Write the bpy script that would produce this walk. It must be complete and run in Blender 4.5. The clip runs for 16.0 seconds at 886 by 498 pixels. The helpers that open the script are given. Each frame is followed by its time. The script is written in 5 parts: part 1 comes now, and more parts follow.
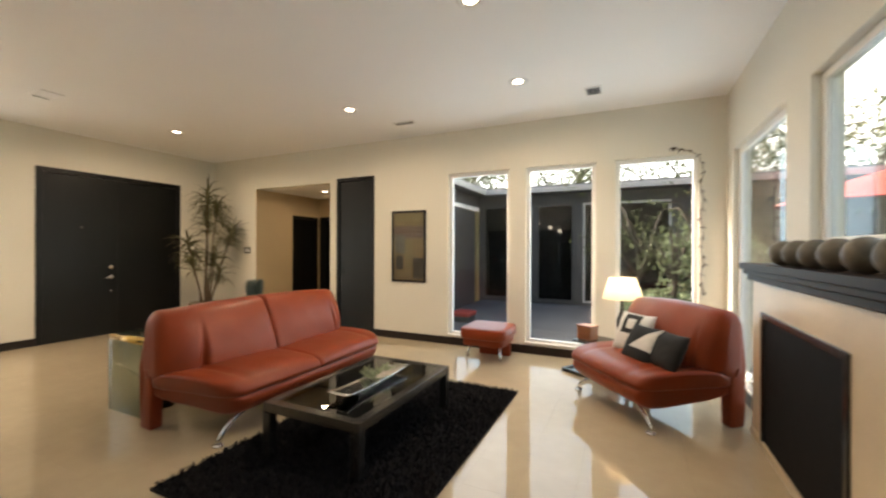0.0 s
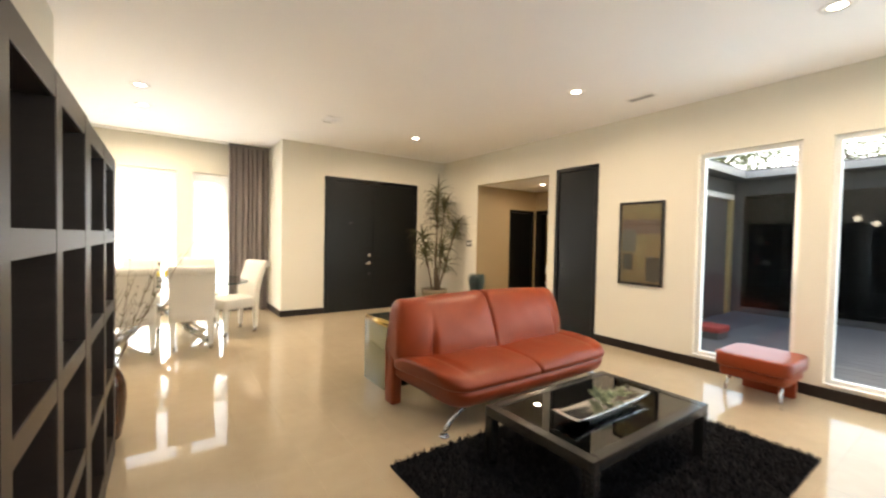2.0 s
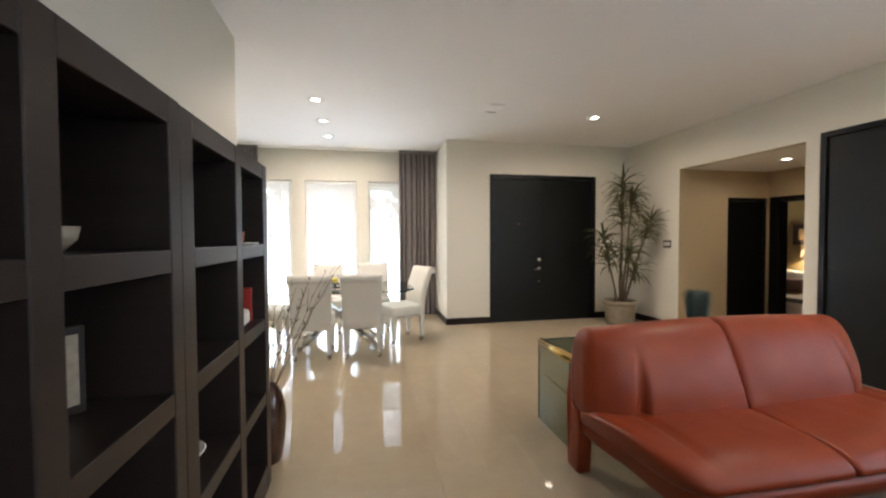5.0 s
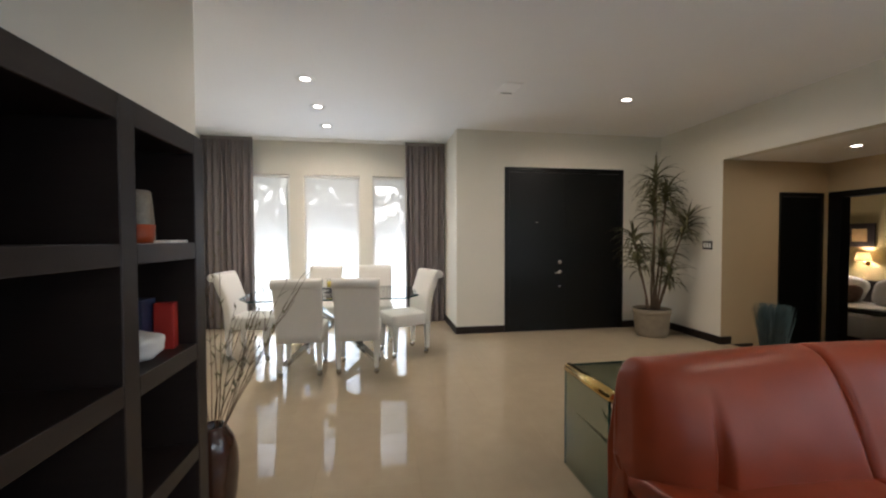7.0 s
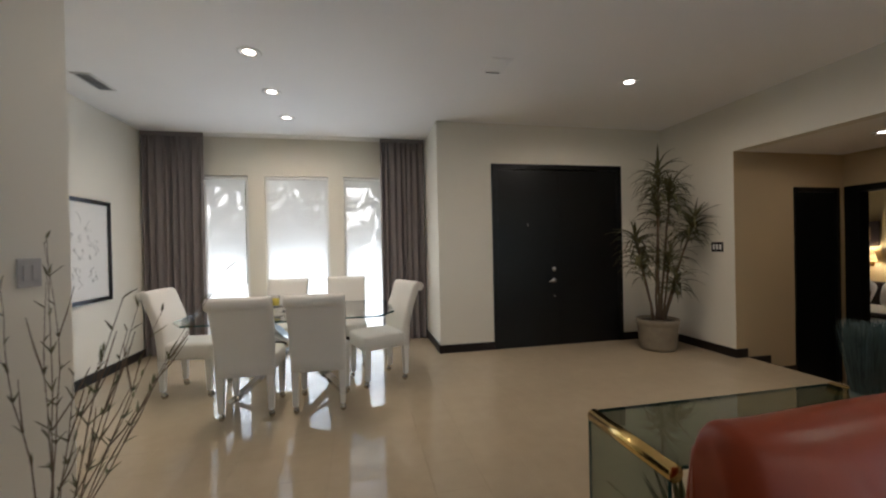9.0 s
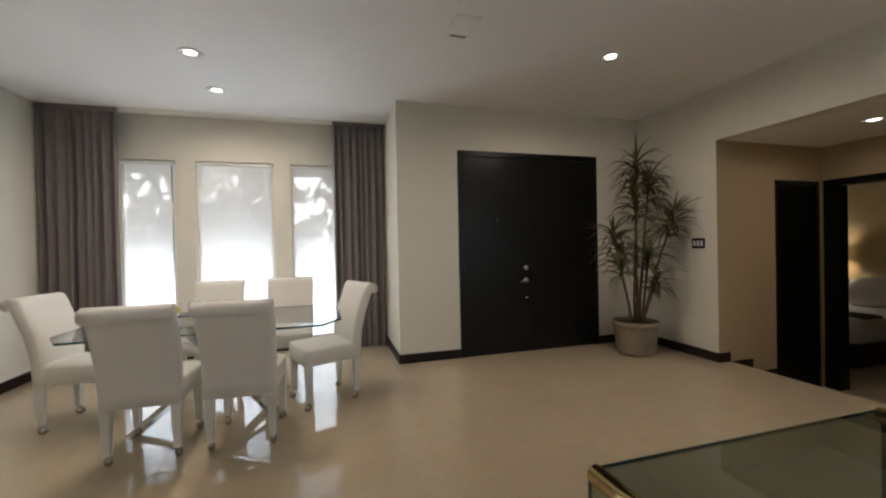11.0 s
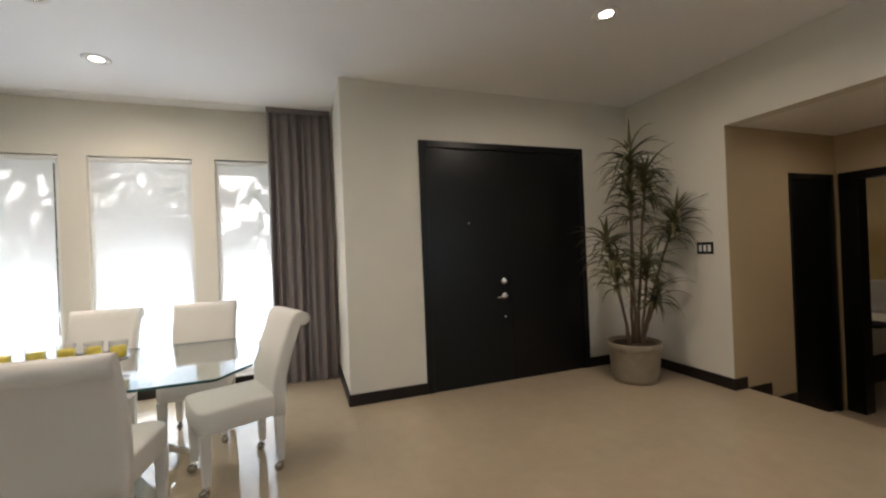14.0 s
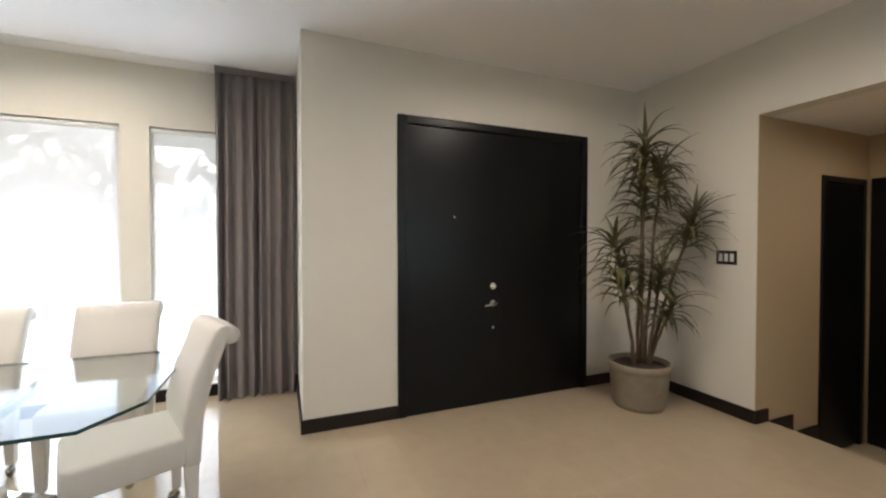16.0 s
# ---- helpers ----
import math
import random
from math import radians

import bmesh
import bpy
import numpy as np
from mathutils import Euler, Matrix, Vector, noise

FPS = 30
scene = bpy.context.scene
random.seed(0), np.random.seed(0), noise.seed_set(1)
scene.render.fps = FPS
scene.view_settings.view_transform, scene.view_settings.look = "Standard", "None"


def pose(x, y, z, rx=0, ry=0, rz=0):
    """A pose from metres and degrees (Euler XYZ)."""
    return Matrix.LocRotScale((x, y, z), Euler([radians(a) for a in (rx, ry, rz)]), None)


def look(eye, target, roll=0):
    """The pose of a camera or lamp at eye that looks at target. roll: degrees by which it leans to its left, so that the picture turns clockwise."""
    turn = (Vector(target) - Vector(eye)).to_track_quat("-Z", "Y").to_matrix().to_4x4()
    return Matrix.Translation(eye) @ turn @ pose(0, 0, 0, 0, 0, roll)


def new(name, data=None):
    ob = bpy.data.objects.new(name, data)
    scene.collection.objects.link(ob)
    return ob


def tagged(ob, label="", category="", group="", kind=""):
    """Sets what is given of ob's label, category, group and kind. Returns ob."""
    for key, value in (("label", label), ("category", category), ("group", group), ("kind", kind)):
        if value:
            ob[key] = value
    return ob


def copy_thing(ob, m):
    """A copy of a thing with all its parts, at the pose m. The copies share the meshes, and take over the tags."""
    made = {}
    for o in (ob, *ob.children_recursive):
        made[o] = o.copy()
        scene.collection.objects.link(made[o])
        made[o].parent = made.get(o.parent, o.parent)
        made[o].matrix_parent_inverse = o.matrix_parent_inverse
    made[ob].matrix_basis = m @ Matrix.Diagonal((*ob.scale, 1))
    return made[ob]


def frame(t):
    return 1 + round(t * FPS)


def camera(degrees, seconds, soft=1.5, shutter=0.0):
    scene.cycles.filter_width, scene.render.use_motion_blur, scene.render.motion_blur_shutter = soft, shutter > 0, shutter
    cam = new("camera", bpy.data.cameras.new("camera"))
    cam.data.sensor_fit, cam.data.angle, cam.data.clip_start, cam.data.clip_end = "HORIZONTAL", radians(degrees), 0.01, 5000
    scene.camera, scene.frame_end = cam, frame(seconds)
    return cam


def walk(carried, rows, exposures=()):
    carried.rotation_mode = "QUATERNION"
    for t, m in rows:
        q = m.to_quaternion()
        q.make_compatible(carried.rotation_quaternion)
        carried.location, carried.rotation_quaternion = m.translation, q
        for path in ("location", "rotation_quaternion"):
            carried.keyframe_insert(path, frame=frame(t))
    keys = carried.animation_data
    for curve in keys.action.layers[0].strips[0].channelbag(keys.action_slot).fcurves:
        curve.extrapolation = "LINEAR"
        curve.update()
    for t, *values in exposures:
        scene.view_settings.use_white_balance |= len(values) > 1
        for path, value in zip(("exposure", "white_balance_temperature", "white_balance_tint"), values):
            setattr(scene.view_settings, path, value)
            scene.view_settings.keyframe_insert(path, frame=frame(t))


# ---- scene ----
cam = camera(96.3, 16.0, 2.2, 0.5)
PATH = [
    (0, (-1.435, 0.588, 1.34), (-2.286, 2.398, 1.338), 0.2),
    (0.5, (-1.502, 0.639, 1.308), (-2.585, 2.321, 1.285), -0.5),
    (1, (-1.556, 0.709, 1.3), (-2.866, 2.219, 1.248), -1.0),
    (1.5, (-1.621, 0.738, 1.32), (-3.117, 2.064, 1.267), -0.4),
    (2, (-1.732, 0.762, 1.382), (-3.366, 1.914, 1.329), 1.2),
    (2.5, (-1.851, 0.802, 1.416), (-3.591, 1.788, 1.367), 2.0),
    (3, (-1.939, 0.859, 1.424), (-3.758, 1.69, 1.396), 1.3),
    (3.5, (-2.055, 0.938, 1.418), (-3.93, 1.633, 1.402), -0.2),
    (4, (-2.167, 0.989, 1.415), (-4.085, 1.558, 1.413), -1.1),
    (4.5, (-2.306, 1.035, 1.41), (-4.252, 1.495, 1.388), -1.1),
    (5, (-2.472, 1.058, 1.416), (-4.432, 1.452, 1.358), -0.3),
    (7.5, (-3.216, 1.307, 1.396), (-5.19, 1.624, 1.345), -0.2),
    (8, (-3.388, 1.345, 1.391), (-5.354, 1.71, 1.339), -0.2),
    (8.5, (-3.562, 1.38, 1.374), (-5.523, 1.771, 1.344), -0.8),
    (9, (-3.729, 1.408, 1.371), (-5.688, 1.81, 1.359), -1.2),
    (11.5, (-4.397, 1.673, 1.325), (-6.311, 2.253, 1.306), -0.8),
    (12, (-4.534, 1.72, 1.358), (-6.45, 2.294, 1.336), 0.2),
    (12.5, (-4.676, 1.778, 1.393), (-6.584, 2.38, 1.366), 0.2),
    (13, (-4.793, 1.861, 1.375), (-6.685, 2.509, 1.371), -0.8),
    (13.5, (-4.923, 1.943, 1.371), (-6.807, 2.616, 1.375), -2.1),
    (14, (-5.044, 2.009, 1.378), (-6.929, 2.678, 1.384), -2.3),
    (14.5, (-5.179, 2.07, 1.42), (-7.061, 2.746, 1.405), -1.0),
    (15, (-5.322, 2.147, 1.424), (-7.188, 2.866, 1.393), 0.1),
    (15.5, (-5.465, 2.195, 1.421), (-7.316, 2.951, 1.385), 0.5),
    (16, (-5.625, 2.246, 1.424), (-7.48, 2.994, 1.39), 0.0),
]
EXPOSURES = [(0, 1.76, 7250, 14), (1.5, 2.24, 7250, 14), (2.2, 2.28, 6950, 14), (3.5, 2.08, 6450, 14), (5, 1.62, 5950, 14), (7.5, 0.94, 5850, 14), (9, 0.66, 5850, 14), (12.5, 0.80, 5950, 14), (14.5, 0.98, 5920, 14), (15.2, 1.02, 5900, 14), (16, 1.42, 5750, 14)]
walk(cam, [(t, look(eye, target, roll)) for t, eye, target, roll in PATH], EXPOSURES)

# ---- world and light ----
SUN_AZ, SUN_EL = math.atan2(0.31, -0.95), radians(42)
world = bpy.data.worlds.new("world")
scene.world = world
world.use_nodes = True
wn = world.node_tree
sky = wn.nodes.new("ShaderNodeTexSky")
sky.sky_type, sky.sun_disc, sky.sun_elevation = "NISHITA", False, SUN_EL
sky.dust_density, sky.air_density = 8.0, 1.0
sky.sun_rotation = math.pi / 2 - SUN_AZ
wn.nodes["Background"].inputs[1].default_value = 0.15
wn.links.new(sky.outputs[0], wn.nodes["Background"].inputs[0])


def lamp(name, kind, energy, m, color=(1, 1, 1), **more):
    data = bpy.data.lights.new(name, kind)
    data.energy, data.color = energy, color
    if "angle" in more:
        data.angle = more["angle"]
    if "size" in more:
        data.shape, data.size, data.size_y = "RECTANGLE", more["size"][0], more["size"][1]
    if "disk" in more:
        data.shape, data.size = "DISK", more["disk"]
    if "spread" in more:
        data.spread = more["spread"]
    if "radius" in more:
        data.shadow_soft_size = more["radius"]
    ob = new(name, data)
    ob.matrix_world = m
    return ob


SUN_WAY = Vector((math.cos(SUN_AZ) * math.cos(SUN_EL), math.sin(SUN_AZ) * math.cos(SUN_EL), math.sin(SUN_EL)))
lamp("sun", "SUN", 5.0, look(SUN_WAY * 30, (0, 0, 0)), (1, 0.95, 0.86), angle=radians(0.5))
DAY = (0.62, 0.81, 1.0)
WARM = (1.0, 0.83, 0.62)
for x0, x1 in ((-3.745, -2.86), (-2.65, -1.80), (-1.585, -0.755)):
    lamp("window_light", "AREA", 5.8, look(((x0 + x1) / 2, 5.95, 1.3), ((x0 + x1) / 2, 0, 1.0)), DAY, size=(x1 - x0, 2.2))
lamp("window_light", "AREA", 5.0, look((-0.22, 4.55, 1.3), (-5, 4.55, 1.0)), DAY, size=(1.5, 2.2))
lamp("window_light", "AREA", 4.0, look((-0.22, 2.2, 1.85), (-5, 2.2, 1.2)), DAY, size=(2.0, 1.0))
for y0, y1 in ((-0.75, -0.158), (0.06, 0.951), (1.162, 1.75)):
    lamp("window_light", "AREA", 11.5 * (y1 - y0) / 0.6, look((-10.25, (y0 + y1) / 2, 0.6), (0, (y0 + y1) / 2, 0.9)), (1.0, 0.99, 0.98), size=(y1 - y0, 1.3))
    lamp("window_light", "AREA", 2.0 * (y1 - y0) / 0.6, look((-9.70, (y0 + y1) / 2, 1.3), (0, (y0 + y1) / 2, 1.0)), DAY, size=(y1 - y0, 2.2))


# ---- materials ----
def mat(name, base, rough=0.5, metal=0.0, var=0.06, scale=8.0, bump=0.05, fine=120.0, spec=0.5, rand=0.0, island=False, coat=0.0, stretch=(1, 1, 1), sheen=0.0, laid=False):
    m = bpy.data.materials.new(name)
    m.use_nodes = True
    t = m.node_tree
    b = t.nodes["Principled BSDF"]
    b.inputs["Roughness"].default_value, b.inputs["Metallic"].default_value = rough, metal
    b.inputs["Specular IOR Level"].default_value = spec
    b.inputs["Coat Weight"].default_value = coat
    b.inputs["Sheen Weight"].default_value = sheen
    co = t.nodes.new("ShaderNodeTexCoord")
    mp = t.nodes.new("ShaderNodeMapping")
    mp.inputs["Scale"].default_value = stretch
    t.links.new(t.nodes.new("ShaderNodeNewGeometry").outputs["Position"] if laid else co.outputs["Object"], mp.inputs[0])
    n1 = t.nodes.new("ShaderNodeTexNoise")
    n1.inputs["Scale"].default_value, n1.inputs["Detail"].default_value = scale, 5
    n2 = t.nodes.new("ShaderNodeTexNoise")
    n2.inputs["Scale"].default_value, n2.inputs["Detail"].default_value = fine, 3
    for n in (n1, n2):
        t.links.new(mp.outputs[0], n.inputs["Vector"])
    mx = t.nodes.new("ShaderNodeMix")
    mx.data_type = "RGBA"
    mx.inputs[6].default_value = (*[max(0, c * (1 - var * 2)) for c in base], 1)
    mx.inputs[7].default_value = (*[min(1, c * (1 + var * 2)) for c in base], 1)
    add = t.nodes.new("ShaderNodeMath")
    add.operation = "MULTIPLY_ADD"
    add.inputs[1].default_value = 0.35
    t.links.new(n2.outputs[0], add.inputs[0])
    sc = t.nodes.new("ShaderNodeMath")
    sc.operation = "MULTIPLY"
    sc.inputs[1].default_value = 0.65
    t.links.new(n1.outputs[0], sc.inputs[0])
    t.links.new(sc.outputs[0], add.inputs[2])
    t.links.new(add.outputs[0], mx.inputs[0])
    col = mx.outputs[2]
    if rand:
        src = t.nodes.new("ShaderNodeNewGeometry").outputs["Random Per Island"] if island else t.nodes.new("ShaderNodeObjectInfo").outputs["Random"]
        mr = t.nodes.new("ShaderNodeMapRange")
        mr.inputs[3].default_value, mr.inputs[4].default_value = 1 - rand, 1 + rand
        t.links.new(src, mr.inputs[0])
        hs = t.nodes.new("ShaderNodeHueSaturation")
        t.links.new(mr.outputs[0], hs.inputs["Value"])
        t.links.new(col, hs.inputs["Color"])
        col = hs.outputs[0]
    t.links.new(col, b.inputs["Base Color"])
    if bump:
        bp = t.nodes.new("ShaderNodeBump")
        bp.inputs["Strength"].default_value, bp.inputs["Distance"].default_value = bump, 0.01
        t.links.new(add.outputs[0], bp.inputs["Height"])
        t.links.new(bp.outputs[0], b.inputs["Normal"])
    return m


def glass_mat(name, tint=(1, 1, 1), rough=0.0, clear=0.9, gloss_ior=1.45):
    """Thin pane: sees through, with a Fresnel gloss."""
    m = bpy.data.materials.new(name)
    m.use_nodes = True
    t = m.node_tree
    t.nodes.remove(t.nodes["Principled BSDF"])
    tr = t.nodes.new("ShaderNodeBsdfTransparent")
    tr.inputs[0].default_value = (*[c * clear for c in tint], 1)
    gl = t.nodes.new("ShaderNodeBsdfGlossy")
    gl.inputs["Roughness"].default_value = rough
    lw = t.nodes.new("ShaderNodeLayerWeight")
    lw.inputs[0].default_value = 0.5
    pw = t.nodes.new("ShaderNodeMath")
    pw.operation = "POWER"
    pw.inputs[1].default_value = 4.0
    t.links.new(lw.outputs["Facing"], pw.inputs[0])
    fr = t.nodes.new("ShaderNodeMapRange")
    fr.inputs[3].default_value, fr.inputs[4].default_value = ((gloss_ior - 1) / (gloss_ior + 1)) ** 2, 0.9
    t.links.new(pw.outputs[0], fr.inputs[0])
    mx = t.nodes.new("ShaderNodeMixShader")
    t.links.new(fr.outputs[0], mx.inputs[0])
    t.links.new(tr.outputs[0], mx.inputs[1])
    t.links.new(gl.outputs[0], mx.inputs[2])
    t.links.new(mx.outputs[0], t.nodes["Material Output"].inputs[0])
    return m


def glow_mat(name, color, strength):
    m = bpy.data.materials.new(name)
    m.use_nodes = True
    b = m.node_tree.nodes["Principled BSDF"]
    b.inputs["Base Color"].default_value = (*color, 1)
    b.inputs["Emission Color"].default_value, b.inputs["Emission Strength"].default_value = (*color, 1), strength
    return m


def cloth_through(name, base, through_part, weave, open_part=0.0, rand=0.0):
    """Thin cloth that lets some light through."""
    m = mat(name, base, 0.9, var=0.05, scale=5, bump=0.1, fine=weave, rand=rand, island=True)
    m.use_transparent_shadow = True
    t = m.node_tree
    b = t.nodes["Principled BSDF"]
    tl = t.nodes.new("ShaderNodeBsdfTranslucent")
    tl.inputs[0].default_value = (*base, 1)
    mx = t.nodes.new("ShaderNodeMixShader")
    mx.inputs[0].default_value = through_part
    t.links.new(b.outputs[0], mx.inputs[1])
    t.links.new(tl.outputs[0], mx.inputs[2])
    out = mx
    if open_part:
        tr = t.nodes.new("ShaderNodeBsdfTransparent")
        out = t.nodes.new("ShaderNodeMixShader")
        out.inputs[0].default_value = open_part
        t.links.new(mx.outputs[0], out.inputs[1])
        t.links.new(tr.outputs[0], out.inputs[2])
    t.links.new(out.outputs[0], t.nodes["Material Output"].inputs[0])
    return m


WALL = mat("cream_wall_paint", (0.74, 0.708, 0.615), 0.6, var=0.02, scale=1.5, bump=0.04, fine=180)
HALLWALL = mat("tan_wall_paint", (0.48, 0.375, 0.225), 0.6, var=0.03, scale=1.5, bump=0.04, fine=180)
BEDWALL = mat("olive_wall_paint", (0.36, 0.28, 0.13), 0.6, var=0.03, scale=1.5, bump=0.04, fine=180)
CEIL = mat("white_ceiling_paint", (0.90, 0.89, 0.875), 0.7, var=0.015, scale=1.2, bump=0.05, fine=150)
TILE = mat("polished_cream_tile", (0.45, 0.366, 0.252), 0.022, var=0.10, scale=1.3, bump=0.0, fine=9, rand=0.008, laid=True)
GROUT = mat("beige_grout", (0.30, 0.24, 0.17), 0.3, var=0.1)
ESPRESSO = mat("espresso_wood", (0.022, 0.0155, 0.013), 0.40, var=0.3, scale=3, bump=0.05, fine=60, stretch=(1, 1, 8), spec=0.3)
TRIMDARK = mat("dark_trim_paint", (0.018, 0.013, 0.011), 0.4, var=0.2, bump=0.03, spec=0.25)
DOORDARK = mat("satin_black_brown_door", (0.0042, 0.0045, 0.0042), 0.33, var=0.25, scale=2, bump=0.04, fine=90, spec=0.27)
LEATHER = mat("red_brown_leather", (0.225, 0.038, 0.0125), 0.36, var=0.14, scale=5, bump=0.14, fine=260, spec=0.29)
CHROME = mat("chrome", (0.75, 0.75, 0.76), 0.08, 1.0, var=0.02, bump=0)
BRASS = mat("polished_brass", (0.78, 0.55, 0.20), 0.16, 1.0, var=0.05, bump=0)
NICKEL = mat("satin_nickel", (0.7, 0.68, 0.64), 0.25, 1.0, var=0.03, bump=0)
BLACKMETAL = mat("black_lacquer", (0.018, 0.017, 0.016), 0.22, var=0.2, bump=0.02)
RUG = mat("black_shag", (0.018, 0.017, 0.018), 0.95, var=0.4, scale=20, bump=0.0, spec=0.08)
LINEN = mat("ivory_upholstery", (0.69, 0.665, 0.61), 0.85, var=0.04, scale=4, bump=0.15, fine=400, sheen=0.1)
CURTAIN = mat("taupe_curtain", (0.19, 0.165, 0.155), 0.9, var=0.08, scale=5, bump=0.15, fine=350)
SHADE = cloth_through("white_roller_shade", (0.82, 0.82, 0.81), 0.62, 500, 0.13)
LAMPSHADE = cloth_through("cream_lamp_shade", (0.85, 0.72, 0.52), 0.6, 300)
GREYMETAL = mat("grey_vent_metal", (0.42, 0.41, 0.40), 0.5, var=0.05)
WHITE = mat("white_paint", (0.80, 0.79, 0.76), 0.4, var=0.02, bump=0.02)
GLASS = glass_mat("window_glass", (0.93, 0.96, 0.95))
GLASSGREEN = glass_mat("pale_green_glass", (0.72, 0.80, 0.76), clear=0.85)
GLASSDARK = glass_mat("smoked_table_glass", (0.62, 0.66, 0.64), clear=0.62, gloss_ior=1.6)
GLASSEDGE = mat("glass_edge_green", (0.02, 0.07, 0.065), 0.15, var=0.1, bump=0)
GREYGLASS = glass_mat("dark_facade_glass", (0.30, 0.31, 0.33), clear=0.75, gloss_ior=1.25)
LAMPGLOW = glow_mat("lamp_disc", (1.0, 0.9, 0.75), 5)
BAFFLE = mat("tan_lamp_baffle", (0.52, 0.42, 0.30), 0.4, var=0.04)
BULB = glow_mat("warm_bulb", (1.0, 0.82, 0.58), 5)
LEAF = mat("long_green_leaf", (0.115, 0.106, 0.040), 0.5, var=0.25, scale=10, bump=0.05, rand=0.3, island=True)
VINELEAF = mat("dry_brown_leaf", (0.05, 0.035, 0.022), 0.7, var=0.3, rand=0.3, island=True)
STEM = mat("brown_stem", (0.15, 0.10, 0.06), 0.8, var=0.2, scale=20, bump=0.3)
BASKET = mat("woven_taupe_pot", (0.255, 0.21, 0.145), 0.7, var=0.22, scale=10, bump=0.3, fine=90)
SOIL = mat("brown_moss", (0.06, 0.04, 0.025), 0.95, var=0.3, bump=0.5)
TEAL = mat("teal_green_grass", (0.10, 0.14, 0.12), 0.7, var=0.25, rand=0.35, island=True)
WAX = cloth_through("yellow_wax", (0.86, 0.74, 0.16), 0.4, 60)
CUPGLASS = glass_mat("clear_cup_glass", (0.99, 0.99, 0.98), clear=0.97)
HAZE = glow_mat("bright_hazy_sky", (0.95, 0.98, 1.0), 1.3)
IRON = mat("wrought_iron", (0.02, 0.018, 0.016), 0.5, var=0.2)
STONE = mat("beige_fireplace_stone", (0.60, 0.48, 0.33), 0.35, var=0.12, scale=4, bump=0.05)
# One black for the firebox and for the shade painted into vents.
FIREVENTBLACK = mat("black_firebox_and_vent_shade", (0.008, 0.007, 0.007), 0.75, var=0.3, spec=0.12)
BALL = mat("mottled_bronze_ball", (0.11, 0.09, 0.06), 0.5, var=0.35, scale=25, bump=0.3)
WOODWARM = mat("brown_wood", (0.26, 0.10, 0.045), 0.4, var=0.2, scale=5, stretch=(1, 1, 6))
PAVER = mat("grey_blue_deck_board", (0.115, 0.125, 0.145), 0.7, var=0.15, scale=3, bump=0.1, rand=0.08)
SIDING = mat("grey_siding", (0.075, 0.075, 0.08), 0.7, var=0.1)
FASCIA = mat("white_fascia", (0.60, 0.60, 0.60), 0.5, var=0.04)
BARK = mat("tree_bark", (0.06, 0.048, 0.036), 0.9, var=0.3, scale=12, bump=0.5)
MANTEL = mat("dark_oiled_mantel_wood", (0.020, 0.0125, 0.009), 0.5, var=0.3, scale=4, bump=0.04, spec=0.12, stretch=(1, 8, 1))
SHRUBLEAF = cloth_through("pale_shrub_leaves", (0.21, 0.25, 0.15), 0.4, 40, rand=0.75)
FOLIAGE = cloth_through("tree_leaves", (0.105, 0.125, 0.06), 0.4, 40, rand=0.7)
CONCRETE = mat("pale_concrete_paving", (0.68, 0.67, 0.64), 0.8, var=0.08, scale=1.5)
LAWN = mat("lawn", (0.07, 0.09, 0.035), 0.95, var=0.3, scale=3)
REDCLOTH = mat("red_canvas", (0.42, 0.06, 0.05), 0.85, var=0.08)
BLACKFAB = mat("black_cushion_cloth", (0.012, 0.012, 0.012), 0.85, var=0.2, bump=0.2, fine=300)
WHITEFAB = mat("white_cushion_cloth", (0.72, 0.70, 0.66), 0.9, var=0.05, bump=0.2, fine=300)
SILVER = mat("silver_tray_metal", (0.72, 0.72, 0.73), 0.14, 1.0, var=0.04, bump=0)
MAT = mat("white_picture_mat", (0.72, 0.71, 0.68), 0.7, var=0.02)
INK = mat("grey_ink", (0.25, 0.24, 0.23), 0.8, var=0.1)
PICGOLD = mat("gold_picture_patch", (0.31, 0.22, 0.10), 0.6, var=0.35, scale=7, bump=0)
PICPLUM = mat("plum_brown_picture_patch", (0.19, 0.115, 0.085), 0.6, var=0.25, scale=7, bump=0)
PICGREY = mat("grey_brown_picture_patch", (0.17, 0.15, 0.12), 0.6, var=0.3, scale=8, bump=0)
PICDARK = mat("umber_picture_patch", (0.075, 0.055, 0.04), 0.6, var=0.3, scale=8, bump=0)
PICBROWN = mat("sepia_print", (0.30, 0.195, 0.085), 0.6, var=0.42, scale=5, bump=0)
ORANGE = mat("orange_ceramic", (0.42, 0.075, 0.02), 0.4, var=0.1)
REDBOOK = mat("red_box_board", (0.36, 0.018, 0.01), 0.5, var=0.1)
BLUEBOOK = mat("blue_board", (0.02, 0.03, 0.075), 0.5, var=0.1)
BEIGECER = mat("speckled_ceramic", (0.34, 0.29, 0.22), 0.4, var=0.25, scale=30)
BROWNGLAZE = mat("dark_brown_glaze", (0.05, 0.018, 0.010), 0.12, var=0.4, scale=6, coat=0.5)
BEDLINEN = mat("white_bed_linen", (0.72, 0.68, 0.62), 0.9, var=0.04, bump=0.15)
SPOTCLOTH = mat("brown_white_print_cloth", (0.17, 0.105, 0.075), 0.9, var=0.48, scale=14, bump=0.2, fine=40)
SUCCULENT = mat("grey_green_succulent", (0.32, 0.36, 0.23), 0.6, var=0.2, rand=0.2, island=True)


